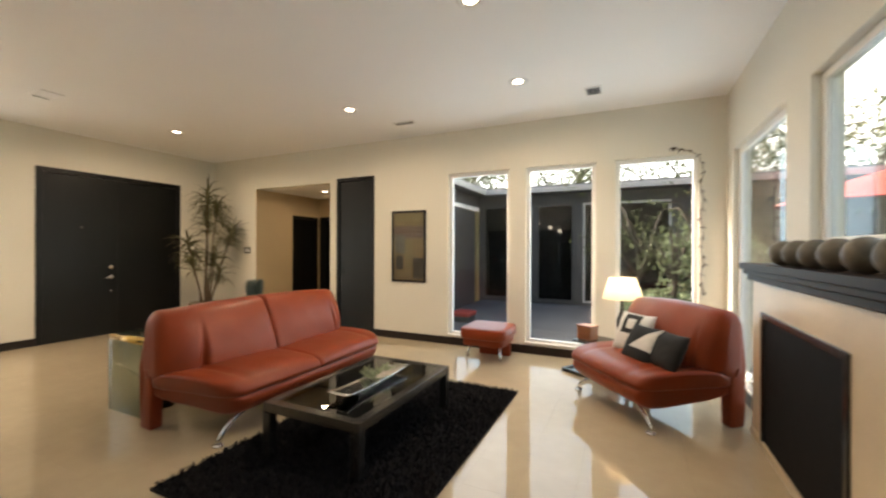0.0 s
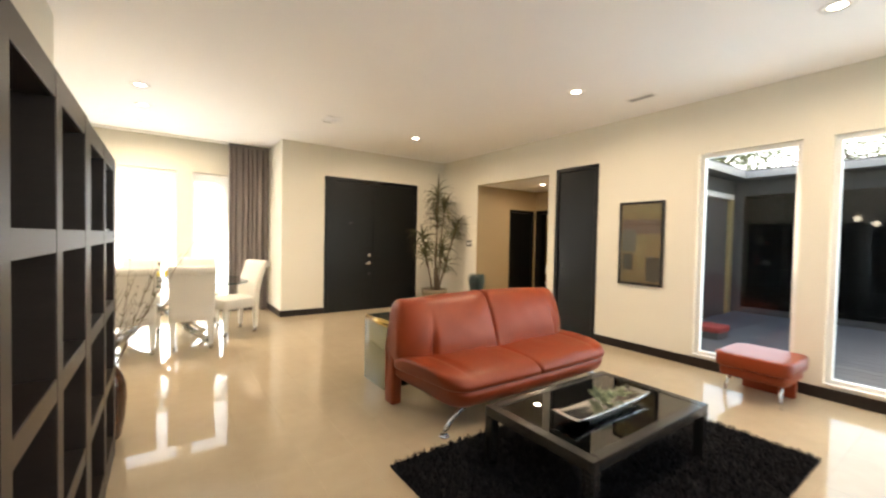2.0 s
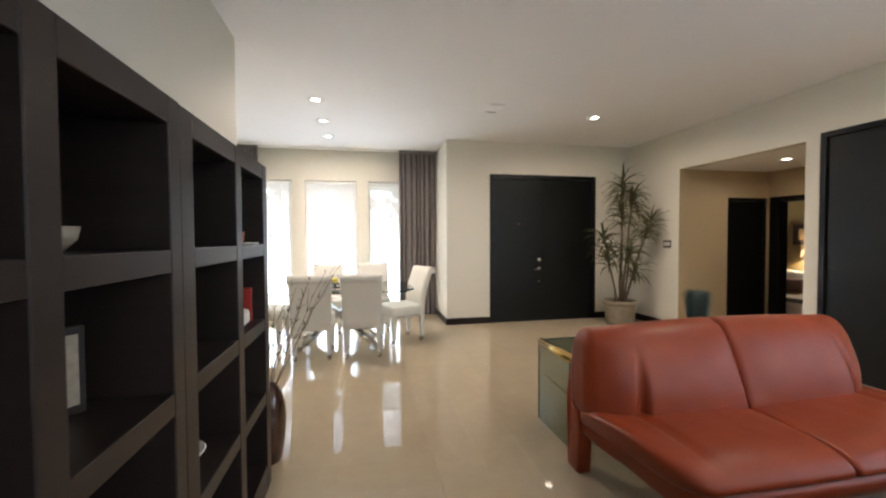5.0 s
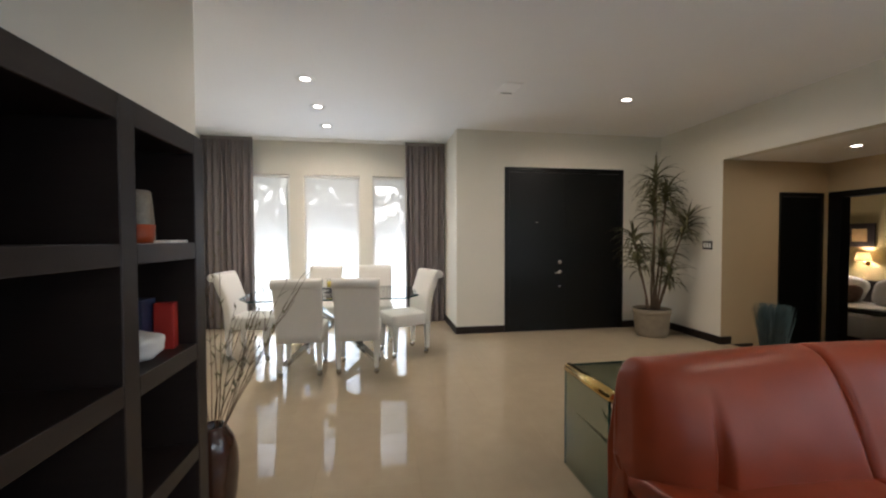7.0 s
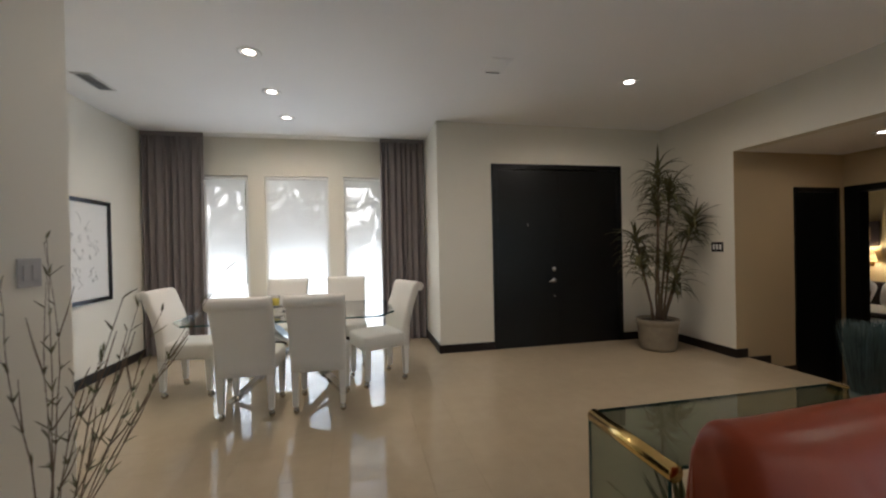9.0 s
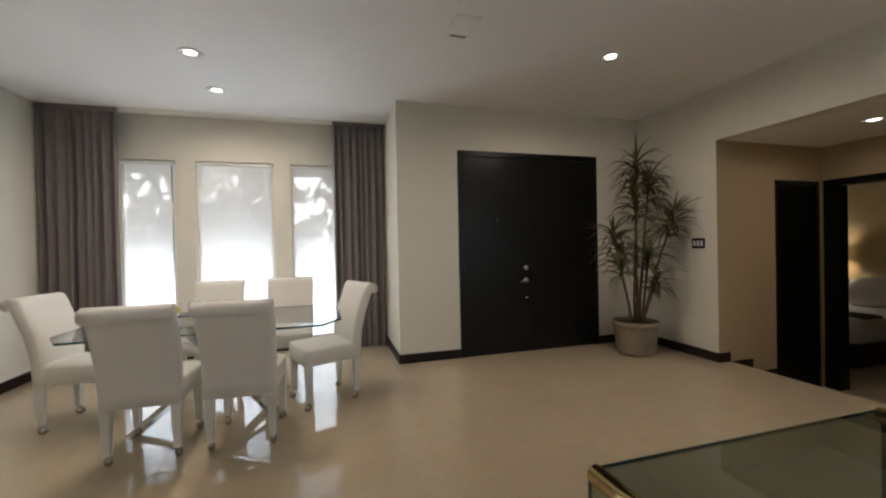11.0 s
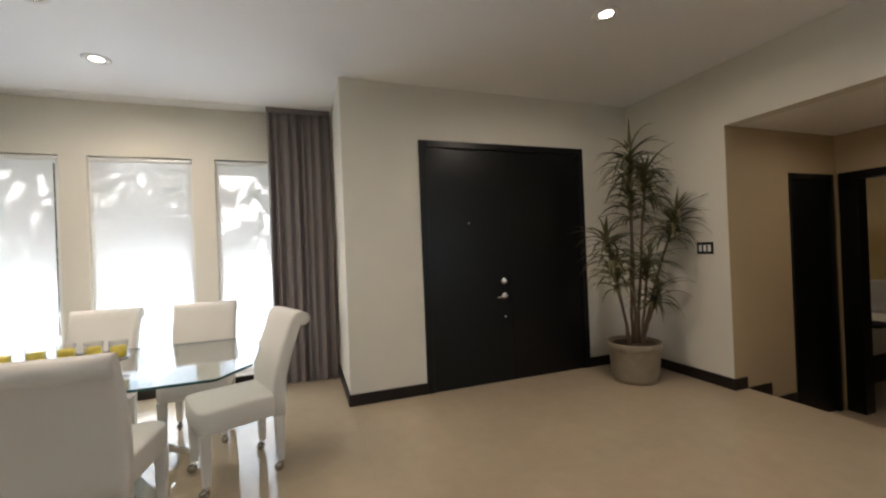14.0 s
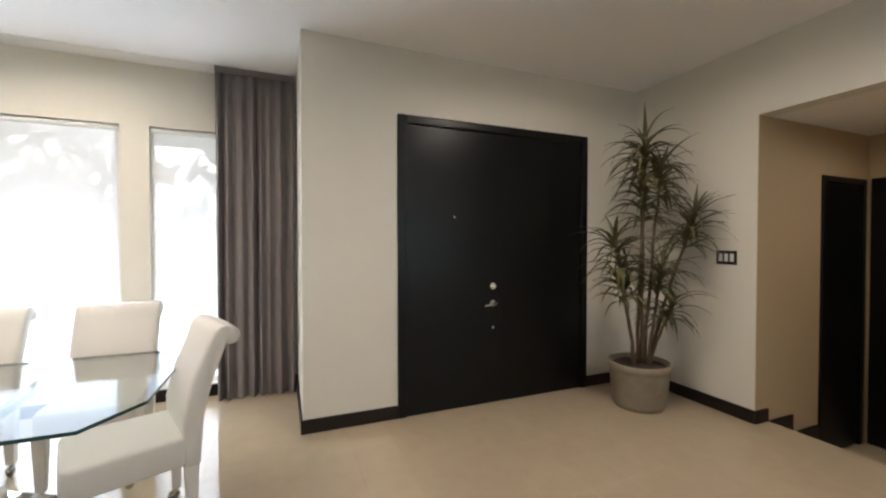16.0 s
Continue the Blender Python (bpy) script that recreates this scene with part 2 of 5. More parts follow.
def pattern_mat(name, kind):
    """Black and white woven cloth: a slanting half, or a square ring, by the cushion's own coordinates."""
    m = mat(name, (0.7, 0.68, 0.64), 0.9, var=0.05, bump=0.2, fine=300)
    t = m.node_tree
    b = t.nodes["Principled BSDF"]
    sep = t.nodes.new("ShaderNodeSeparateXYZ")
    t.links.new(t.nodes["Texture Coordinate"].outputs["Object"], sep.inputs[0])

    def calc(op, a, c, *more):
        n = t.nodes.new("ShaderNodeMath")
        n.operation = op
        for i, v in enumerate((a, c, *more)):
            if isinstance(v, (int, float)):
                n.inputs[i].default_value = v
            else:
                t.links.new(v, n.inputs[i])
        return n.outputs[0]
    y, z = sep.outputs[1], sep.outputs[2]
    if kind == "half":
        k = calc("GREATER_THAN", calc("SUBTRACT", z, y), 0.0)
        k = calc("MAXIMUM", k, calc("LESS_THAN", z, -0.05))
    else:
        r = calc("MAXIMUM", calc("ABSOLUTE", calc("ADD", y, 0.0), 0), calc("ABSOLUTE", calc("ADD", z, -0.07), 0))
        k = calc("MULTIPLY", calc("GREATER_THAN", r, 0.045), calc("LESS_THAN", r, 0.09))
    mx = t.nodes.new("ShaderNodeMix")
    mx.data_type = "RGBA"
    t.links.new(k, mx.inputs[0])
    t.links.new(b.inputs["Base Color"].links[0].from_socket, mx.inputs[6])
    mx.inputs[7].default_value = (0.012, 0.012, 0.012, 1)
    t.links.new(mx.outputs[2], b.inputs["Base Color"])
    return m


HALFCLOTH = pattern_mat("black_and_white_half_cloth", "half")
RINGCLOTH = pattern_mat("white_cloth_black_square", "ring")


# ---- mesh helpers ----
def empty(name, x=0, y=0, z=0, rz=0):
    ob = new(name)
    ob.matrix_world = pose(x, y, z, 0, 0, rz)
    return ob


def part(name, bm, material, parent=None, label="", smooth=False):
    me = bpy.data.meshes.new(name)
    bmesh.ops.recalc_face_normals(bm, faces=bm.faces)
    bm.to_mesh(me)
    bm.free()
    me.materials.append(material)
    if smooth:
        me.shade_smooth()
    ob = new(name, me)
    if parent is not None:
        ob.parent = parent
    if label:
        ob["label"] = label
    return ob


def box(x0, x1, y0, y1, z0, z1, bevel=0.0, seg=2, bm=None):
    b = bmesh.new()
    m = Matrix.LocRotScale(((x0 + x1) / 2, (y0 + y1) / 2, (z0 + z1) / 2), None, (abs(x1 - x0), abs(y1 - y0), abs(z1 - z0)))
    bmesh.ops.create_cube(b, size=1, matrix=m)
    if bevel:
        bmesh.ops.bevel(b, geom=b.edges[:], offset=bevel, segments=seg, affect="EDGES", profile=0.5)
    return joined(bm, b)


def joined(bm, b):
    if bm is None:
        return b
    me = bpy.data.meshes.new("tmp")
    b.to_mesh(me)
    b.free()
    bm.from_mesh(me)
    bpy.data.meshes.remove(me)
    return bm


def lathe(profile, n=24, bm=None, cx=0, cy=0, ring=False):
    b = bm or bmesh.new()
    rings = []
    for r, z in profile:
        rings.append([b.verts.new((cx + r * math.cos(2 * math.pi * i / n), cy + r * math.sin(2 * math.pi * i / n), z)) for i in range(n)])
    for a, c in zip(rings, rings[1:]):
        for i in range(n):
            b.faces.new((a[i], a[(i + 1) % n], c[(i + 1) % n], c[i]))
    if ring:
        for i in range(n):
            b.faces.new((rings[-1][i], rings[-1][(i + 1) % n], rings[0][(i + 1) % n], rings[0][i]))
        return b
    b.faces.new(rings[0][::-1])
    b.faces.new(rings[-1])
    return b


def tube(points, radius, n=8, bm=None, flat=1.0):
    """A round bar along points; radius a number or one per point."""
    b = bm or bmesh.new()
    pts = [Vector(p) for p in points]
    rs = radius if isinstance(radius, (list, tuple)) else [radius] * len(pts)
    rings = []
    side = None
    for i, p in enumerate(pts):
        d = (pts[min(i + 1, len(pts) - 1)] - pts[max(i - 1, 0)]).normalized()
        ref = Vector((0, 0, 1)) if abs(d.z) < 0.95 else Vector((1, 0, 0))
        u = d.cross(ref).normalized() if side is None else (side - d * side.dot(d)).normalized()
        side = u
        v = d.cross(u)
        rings.append([b.verts.new(p + (u * math.cos(a) + v * math.sin(a) * flat) * rs[i]) for a in [2 * math.pi * k / n for k in range(n)]])
    for a, c in zip(rings, rings[1:]):
        for i in range(n):
            b.faces.new((a[i], a[(i + 1) % n], c[(i + 1) % n], c[i]))
    b.faces.new(rings[0][::-1])
    b.faces.new(rings[-1])
    return b


def loft(rings, bm=None):
    b = bm or bmesh.new()
    vs = [[b.verts.new(p) for p in r] for r in rings]
    n = len(vs[0])
    for a, c in zip(vs, vs[1:]):
        for i in range(n):
            b.faces.new((a[i], a[(i + 1) % n], c[(i + 1) % n], c[i]))
    b.faces.new(vs[0][::-1])
    b.faces.new(vs[-1])
    return b


def soft_box(cx, cy, cz, sx, sy, sz, e=0.3, nu=28, nv=16, bm=None, shape=None):
    """A cushion: a superellipsoid, boxy for small e; shape moves its points."""
    b = bm or bmesh.new()

    def p(a, k):
        return math.copysign(abs(a) ** k, a)
    rings = []
    for j in range(1, nv):
        th = -math.pi / 2 + math.pi * j / nv
        ring = []
        for i in range(nu):
            ph = 2 * math.pi * i / nu
            v = Vector((p(math.cos(th), e) * p(math.cos(ph), e), p(math.cos(th), e) * p(math.sin(ph), e), p(math.sin(th), e)))
            if shape:
                v = shape(v)
            ring.append(b.verts.new((cx + v.x * sx / 2, cy + v.y * sy / 2, cz + v.z * sz / 2)))
        rings.append(ring)
    for a, c in zip(rings, rings[1:]):
        for i in range(nu):
            b.faces.new((a[i], a[(i + 1) % nu], c[(i + 1) % nu], c[i]))
    b.faces.new(rings[0][::-1])
    b.faces.new(rings[-1])
    return b


def prism(outline, z0, z1, bm=None):
    """An outline in plan, raised from z0 to z1."""
    b = bm or bmesh.new()
    lo = [b.verts.new((x, y, z0)) for x, y in outline]
    hi = [b.verts.new((x, y, z1)) for x, y in outline]
    n = len(outline)
    b.faces.new(lo[::-1])
    b.faces.new(hi)
    for i in range(n):
        b.faces.new((lo[i], lo[(i + 1) % n], hi[(i + 1) % n], hi[i]))
    return b


def setting(name, bm, material, label, category, parent=None):
    ob = part(name, bm, material, parent)
    return tagged(ob, label, category, kind="structure")


def wall_boxes(axis, at0, at1, a0, a1, z0, z1, holes):
    """A wall between at0 and at1 along an axis, in one piece, with openings (a0, a1, z0, z1) that go through it."""
    bm = bmesh.new()
    us = sorted({a0, a1, *[min(max(v, a0), a1) for h in holes for v in h[:2]]})
    zs = sorted({z0, z1, *[min(max(v, z0), z1) for h in holes for v in h[2:]]})
    made = {}

    def vert(u, z, d):
        key = (u, z, d)
        if key not in made:
            made[key] = bm.verts.new((u, d, z) if axis == "x" else (d, u, z))
        return made[key]

    def solid(i, j):
        if not (0 <= i < len(us) - 1 and 0 <= j < len(zs) - 1):
            return False
        u, z = (us[i] + us[i + 1]) / 2, (zs[j] + zs[j + 1]) / 2
        return not any(h[0] < u < h[1] and h[2] < z < h[3] for h in holes)
    for i in range(len(us) - 1):
        for j in range(len(zs) - 1):
            if not solid(i, j):
                continue
            u0, u1, w0, w1 = us[i], us[i + 1], zs[j], zs[j + 1]
            for d in (at0, at1):
                bm.faces.new((vert(u0, w0, d), vert(u1, w0, d), vert(u1, w1, d), vert(u0, w1, d)))
            for ii, jj, (p, q), (r, t) in ((i - 1, j, (u0, w0), (u0, w1)), (i + 1, j, (u1, w0), (u1, w1)), (i, j - 1, (u0, w0), (u1, w0)), (i, j + 1, (u0, w1), (u1, w1))):
                if not solid(ii, jj):
                    bm.faces.new((vert(p, q, at0), vert(r, t, at0), vert(r, t, at1), vert(p, q, at1)))
    return bm

# ---- structure ----
CZ = 2.98
XE, XW, YN, YS, YD = -0.50, -9.83, 5.665, 0.092, -1.42
NWIN = ((-3.745, -2.86), (-2.65, -1.80), (-1.585, -0.755))
WWIN = ((-0.75, -0.158), (0.06, 0.951), (1.162, 1.75))
HALL = (-7.574, -5.86)
CLOSET = (-5.715, -4.993)

holes = [(HALL[0], HALL[1], -0.5, 2.41), (CLOSET[0], CLOSET[1], 0, 2.46)] + [(a, b, 0.13, 2.385) for a, b in NWIN]
setting("wall_north", wall_boxes("x", YN, YN + 0.15, -8.87, XE + 0.15, -0.5, CZ, holes), WALL, "cream painted wall with tall windows and hall opening", "wall")
setting("wall_entry", wall_boxes("y", -8.87, -8.72, 2.375, YN, 0, CZ, [(3.10, 5.01, 0, 2.45)]), WALL, "cream painted wall around the dark entry doors", "wall")
setting("wall_jog", box(XW, -8.87, 2.375, 2.525, 0, CZ), WALL, "short cream wall beside the grey curtain", "wall")
setting("wall_dining", wall_boxes("y", XW - 0.2, XW, YD - 0.15, 2.525, 0, CZ, [(a, b, 0.11, 2.44) for a, b in WWIN]), WALL, "cream wall with three tall shaded windows", "wall")
setting("wall_art", box(XW, -5.719, YD - 0.15, YD, 0, CZ), WALL, "cream dining wall with a framed drawing", "wall")
setting("wall_pier", box(-5.869, -5.719, YD, YS - 0.15, 0, CZ), WALL, "cream end wall of the dining area", "wall")
setting("wall_south", box(-5.869, XE + 0.15, YS - 0.15, YS, 0, CZ), WALL, "cream wall behind the dark bookcases", "wall")
EHOLES = [(1.0, 3.54, 1.36, 2.34), (3.93, 5.42, 0.12, 2.34)]
setting("wall_east", wall_boxes("y", XE, XE + 0.15, YS, YN, 0, CZ, EHOLES), WALL, "cream wall with windows above the fireplace", "wall")
setting("ceiling", box(XW - 0.2, XE + 0.15, YD - 0.15, YN + 0.15, CZ, CZ + 0.12), CEIL, "plain white painted ceiling", "ceiling")
floor = setting("floor", box(XW - 0.15, XE + 0.15, YD - 0.15, YN + 0.155, -0.12, -0.004), GROUT, "polished cream tile floor with thin joints", "floor")

# hall, two steps down
setting("hall_jamb", box(HALL[0], HALL[0] + 0.003, YN + 0.001, YN + 0.15, -0.15, 2.409), HALLWALL, "tan painted edge of the hall opening", "wall")
HZ = -0.45
bm = box(HALL[0], HALL[1], 5.82, 6.15, -0.5, -0.15)
box(HALL[0], HALL[1], 6.15, 6.52, -0.5, -0.30, bm=bm)
setting("hall_steps", bm, TILE, "cream tile steps going down into the hall", "steps")
setting("hall_floor", box(-12.2, -4.9, 6.52, 10.4, HZ - 0.1, HZ), TILE, "cream tile floor of the lower hall", "floor")
setting("wall_hall", wall_boxes("y", HALL[0] - 0.12, HALL[0], YN + 0.15, 7.30, -0.5, 2.41, [(6.53, 7.23, HZ, 2.0)]), HALLWALL, "tan painted hall wall", "wall")
setting("wall_hall_end", wall_boxes("x", 7.30, 7.42, -7.70, -5.0, HZ, 2.41, [(-7.55, -6.62, HZ, 2.01)]), HALLWALL, "tan wall at the end of the hall", "wall")
setting("wall_hall_side", box(HALL[1], HALL[1] + 0.12, YN + 0.15, 7.30, HZ, 2.41), HALLWALL, "tan painted side wall of the hall", "wall")
setting("ceiling_hall", box(-7.70, -5.0, YN + 0.15, 7.30, 2.41, 2.5), CEIL, "low white ceiling of the hall", "ceiling")
setting("wall_bedroom", box(-12.2, -5.0, 10.25, 10.4, HZ, 2.3), BEDWALL, "olive bedroom wall", "wall")
setting("wall_bedroom_side", box(-12.3, -12.2, 5.9, 10.4, HZ, 2.3), BEDWALL, "olive bedroom side wall", "wall")
setting("wall_bedroom_near", box(-12.2, -7.70, 7.30, 7.42, HZ, 2.3), BEDWALL, "olive bedroom wall by the door", "wall")
setting("ceiling_bedroom", box(-12.3, -5.0, 7.42, 10.4, 2.3, 2.4), CEIL, "white bedroom ceiling", "ceiling")


def baseboard(x0, x1, y0, y1, z=0.0):
    setting("baseboard", box(x0, x1, y0, y1, z, z + 0.105, 0.004, 1), TRIMDARK, "dark stained wooden baseboard", "baseboard")


T = 0.016
baseboard(-8.72, -8.72 + T, 2.375 - T, 3.10)
baseboard(-8.72, -8.72 + T, 5.01, YN)
baseboard(-8.72 + T, HALL[0], YN - T, YN)
baseboard(HALL[1], CLOSET[0], YN - T, YN)
baseboard(CLOSET[1], XE, YN - T, YN)
baseboard(XW + T, -8.72, 2.375 - T, 2.375)
baseboard(XW, XW + T, YD, 2.375)
baseboard(XW + T, -5.869, YD, YD + T)
baseboard(-5.869, -4.9, YS, YS + T)
baseboard(XE - T, XE, 4.15, YN - T)
baseboard(HALL[0], HALL[0] + T, YN - T, 5.82)
for y0, y1, z in ((5.82, 6.15, -0.15), (6.15, 6.53, -0.30)):
    setting("baseboard", box(HALL[0], HALL[0] + T, y0, y1, z, z + 0.15, 0.004, 1), TRIMDARK, "dark stepped baseboard along the hall steps", "baseboard")


def window_fill(name, axis, at, a0, a1, z0, z1, label):
    """A slim white frame and one pane in an opening; at is the inner wall face, the frame sits outside it."""
    w = empty(name)
    tagged(w, label, "window", kind="structure")
    f = 0.048

    def bx(p0, p1, q0, q1, d0, d1, bev=0.0):
        return box(p0, p1, at + d0, at + d1, q0, q1, bev, 1) if axis == "x" else box(at + d0, at + d1, p0, p1, q0, q1, bev, 1)
    s = 1 if axis == "x" or at > -5 else -1
    fr = bmesh.new()
    for p0, p1, q0, q1 in ((a0, a0 + f, z0, z1), (a1 - f, a1, z0, z1), (a0 + f, a1 - f, z0, z0 + f), (a0 + f, a1 - f, z1 - f, z1)):
        joined(fr, bx(p0, p1, q0, q1, s * 0.05, s * 0.11, 0.004))
    part("window_frame", fr, WHITE, w)
    pane = part("pane", bx(a0 + f, a1 - f, z0 + f, z1 - f, s * 0.075, s * 0.081), GLASS, w, "clear glass")
    pane.visible_shadow = False
    part("window_sill", bx(a0 + 0.002, a1 - 0.002, z0 + 0.001, z0 + 0.012, s * -0.012, s * 0.05), WHITE, w)
    return w


for i, (a, b) in enumerate(NWIN):
    window_fill("window_%d" % (i + 1), "x", YN, a, b, 0.13, 2.385, "tall clear window onto the grey courtyard")
window_fill("window_4", "y", XE, EHOLES[1][0], EHOLES[1][1], 0.12, 2.34, "tall clear corner window onto sunlit trees")
window_fill("window_5", "y", XE, EHOLES[0][0], EHOLES[0][1], 1.36, 2.34, "clear window above the fireplace mantel")
for i, (a, b) in enumerate(WWIN):
    window_fill("window_%d" % (i + 6), "y", XW, a, b, 0.11, 2.44, "tall white-framed window behind a roller shade")
    sh = empty("roller_shade", XW - 0.03, (a + b) / 2, 2.44)
    tagged(sh, "white translucent roller shade drawn down, glowing with daylight", "roller shade", "dining shades")
    w2, gap = (b - a) / 2, 0.05 if i == 0 else 0.02
    cloth = bmesh.new()
    n = 12
    vs = [[cloth.verts.new((dx + 0.003 * math.sin(j * 1.7), -w2 + 0.02 + (2 * w2 - 0.02 - gap) * k / 4, -0.05 - 2.22 * j / n)) for k in range(5)] for j in range(n + 1) for dx in (0,)]
    for j in range(n):
        for k in range(4):
            cloth.faces.new((vs[j][k], vs[j][k + 1], vs[j + 1][k + 1], vs[j + 1][k]))
    part("cloth", cloth, SHADE, sh)
    part("roller", tube([(0, -w2 + 0.01, -0.03), (0, w2 - 0.01, -0.03)], 0.022, 12), WHITE, sh)
    part("bottom_rail", box(-0.008, 0.008, -w2 + 0.02, w2 - gap, -2.285, -2.262, 0.003), WHITE, sh)

# entry doors
d = empty("door_1", -8.72, 4.055, 0)
tagged(d, "closed pair of tall black-brown entry doors", "door", kind="structure")
fr = box(-0.10, 0.022, -0.955, -0.885, 0, 2.45, 0.006)
box(-0.10, 0.022, 0.885, 0.955, 0, 2.45, 0.006, bm=fr)
box(-0.10, 0.022, -0.885, 0.885, 2.38, 2.45, 0.006, bm=fr)
part("door_frame", fr, DOORDARK, d)
# Threshold and unseen rear panel, added to stop light leaking past the leaves.
part("threshold", box(-0.13, 0.0, -0.885, 0.885, -0.003, 0.0075), DOORDARK, d)
part("light_stop_panel", box(-0.10, -0.07, -0.885, 0.885, 0.0075, 2.38), DOORDARK, d)
for s in (-1, 1):
    lf = part("door_leaf", box(-0.055, 0.004, 0.0004 if s > 0 else -0.884, 0.884 if s > 0 else -0.0004, 0.008, 2.379, 0.0015), DOORDARK, d)
hw = lathe([(0.0, 0), (0.033, 0), (0.033, 0.008), (0.026, 0.012), (0.018, 0.022), (0, 0.024)], 20)
bmesh.ops.transform(hw, matrix=pose(0.004, -0.085, 1.035, 0, 90, 0), verts=hw.verts)
part("deadbolt", hw, NICKEL, d, "satin nickel deadbolt", True)
hw = lathe([(0.0, 0), (0.033, 0), (0.033, 0.008), (0.02, 0.014), (0.012, 0.02), (0.012, 0.055), (0, 0.055)], 20)
bmesh.ops.transform(hw, matrix=pose(0.004, -0.085, 0.884, 0, 90, 0), verts=hw.verts)
tube([(0.054, -0.085, 0.884), (0.056, -0.12, 0.882), (0.056, -0.19, 0.872)], [0.011, 0.011, 0.007], 10, hw)
part("door_handle", hw, NICKEL, d, "satin nickel lever handle", True)
hw = lathe([(0.0, 0), (0.012, 0), (0.012, 0.006), (0, 0.007)], 12)
bmesh.ops.transform(hw, matrix=pose(0.004, -0.085, 0.668, 0, 90, 0), verts=hw.verts)
part("lower_lock", hw, NICKEL, d, "", True)
hw = lathe([(0.0, 0), (0.01, 0), (0.01, 0.005), (0, 0.006)], 12)
bmesh.ops.transform(hw, matrix=pose(0.004, -0.455, 1.636, 0, 90, 0), verts=hw.verts)
part("peephole", hw, NICKEL, d, "", True)


def plain_door(name, axis, at, a0, a1, z0, z1, label, handle=None):
    """A dark flush door in a dark frame; its face looks to the inner side of the wall."""
    dd = empty(name)
    tagged(dd, label, "door", kind="structure")
    s = -1 if axis == "x" else 1

    def bx(p0, p1, q0, q1, d0, d1, bev=0.004):
        lo, hi = min(at + s * d0, at + s * d1), max(at + s * d0, at + s * d1)
        return box(p0, p1, lo, hi, q0, q1, bev, 1) if axis == "x" else box(lo, hi, p0, p1, q0, q1, bev, 1)
    f = 0.055
    fr = bx(a0, a0 + f, z0, z1, -0.1, 0.018)
    joined(fr, bx(a1 - f, a1, z0, z1, -0.1, 0.018))
    joined(fr, bx(a0 + f, a1 - f, z1 - f, z1, -0.1, 0.018))
    part("door_frame", fr, DOORDARK, dd)
    part("door_leaf", bx(a0 + f + 0.003, a1 - f - 0.003, z0 + 0.008, z1 - f - 0.003, -0.05, -0.008), DOORDARK, dd)
    if handle:
        part("flush_pull", bx(handle[0] - 0.022, handle[0] + 0.022, handle[1] - 0.07, handle[1] + 0.07, -0.008, -0.004, 0.002), BLACKMETAL, dd, "black recessed pull")
    return dd


plain_door("door_2", "x", YN, CLOSET[0], CLOSET[1], 0, 2.46, "closed tall satin black closet door", (CLOSET[0] + 0.13, 1.0))
plain_door("door_3", "y", HALL[0], 6.53, 7.23, HZ, 2.0, "closed dark door in the hall side wall")
fr = box(-7.55, -7.40, 7.28, 7.44, HZ, 2.01, 0.004)
box(-6.70, -6.62, 7.28, 7.44, HZ, 2.01, 0.004, bm=fr)
box(-7.40, -6.70, 7.28, 7.44, 1.93, 2.01, 0.004, bm=fr)
setting("door_4", fr, DOORDARK, "dark frame of the open bedroom doorway", "doorway")


def ceiling_light(x, y, z=CZ, energy=9.5, disk=0.12, spread=168):
    c = empty("ceiling_light", x, y, z)
    tagged(c, "round white recessed ceiling light, lit", "ceiling light", "recessed ceiling lights")
    part("trim_ring", lathe([(0.062, -0.002), (0.062, -0.006), (0.092, -0.006), (0.096, 0.0), (0.09, 0.003), (0.064, 0.003)], 28, ring=True), WHITE, c, "", True)
    part("baffle", lathe([(0.049, -0.001), (0.061, -0.0045), (0.0625, 0.002), (0.049, 0.002)], 28, ring=True), BAFFLE, c, "tan inner baffle ring", True)
    part("diffuser", lathe([(0.0, -0.0015), (0.048, -0.0015), (0.048, 0.002), (0, 0.002)], 24), LAMPGLOW, c, "glowing warm disc")
    lamp("ceiling_lamp", "AREA", energy, look((x, y, z - 0.012), (x, y + 0.001, 0)), WARM, disk=disk, spread=radians(spread))


for x, y in ((-7.25, 4.07), (-7.20, 0.55), (-8.03, 0.55), (-8.85, 0.55), (-4.44, 4.37), (-2.43, 4.42), (-2.39, 3.03)):
    ceiling_light(x, y, energy=5.5 if x > -7 else 6.8 if y < 1 else 8.8, disk=0.07 if y > 4 else 0.12)
ceiling_light(-6.68, 6.47, 2.41, energy=2.0)


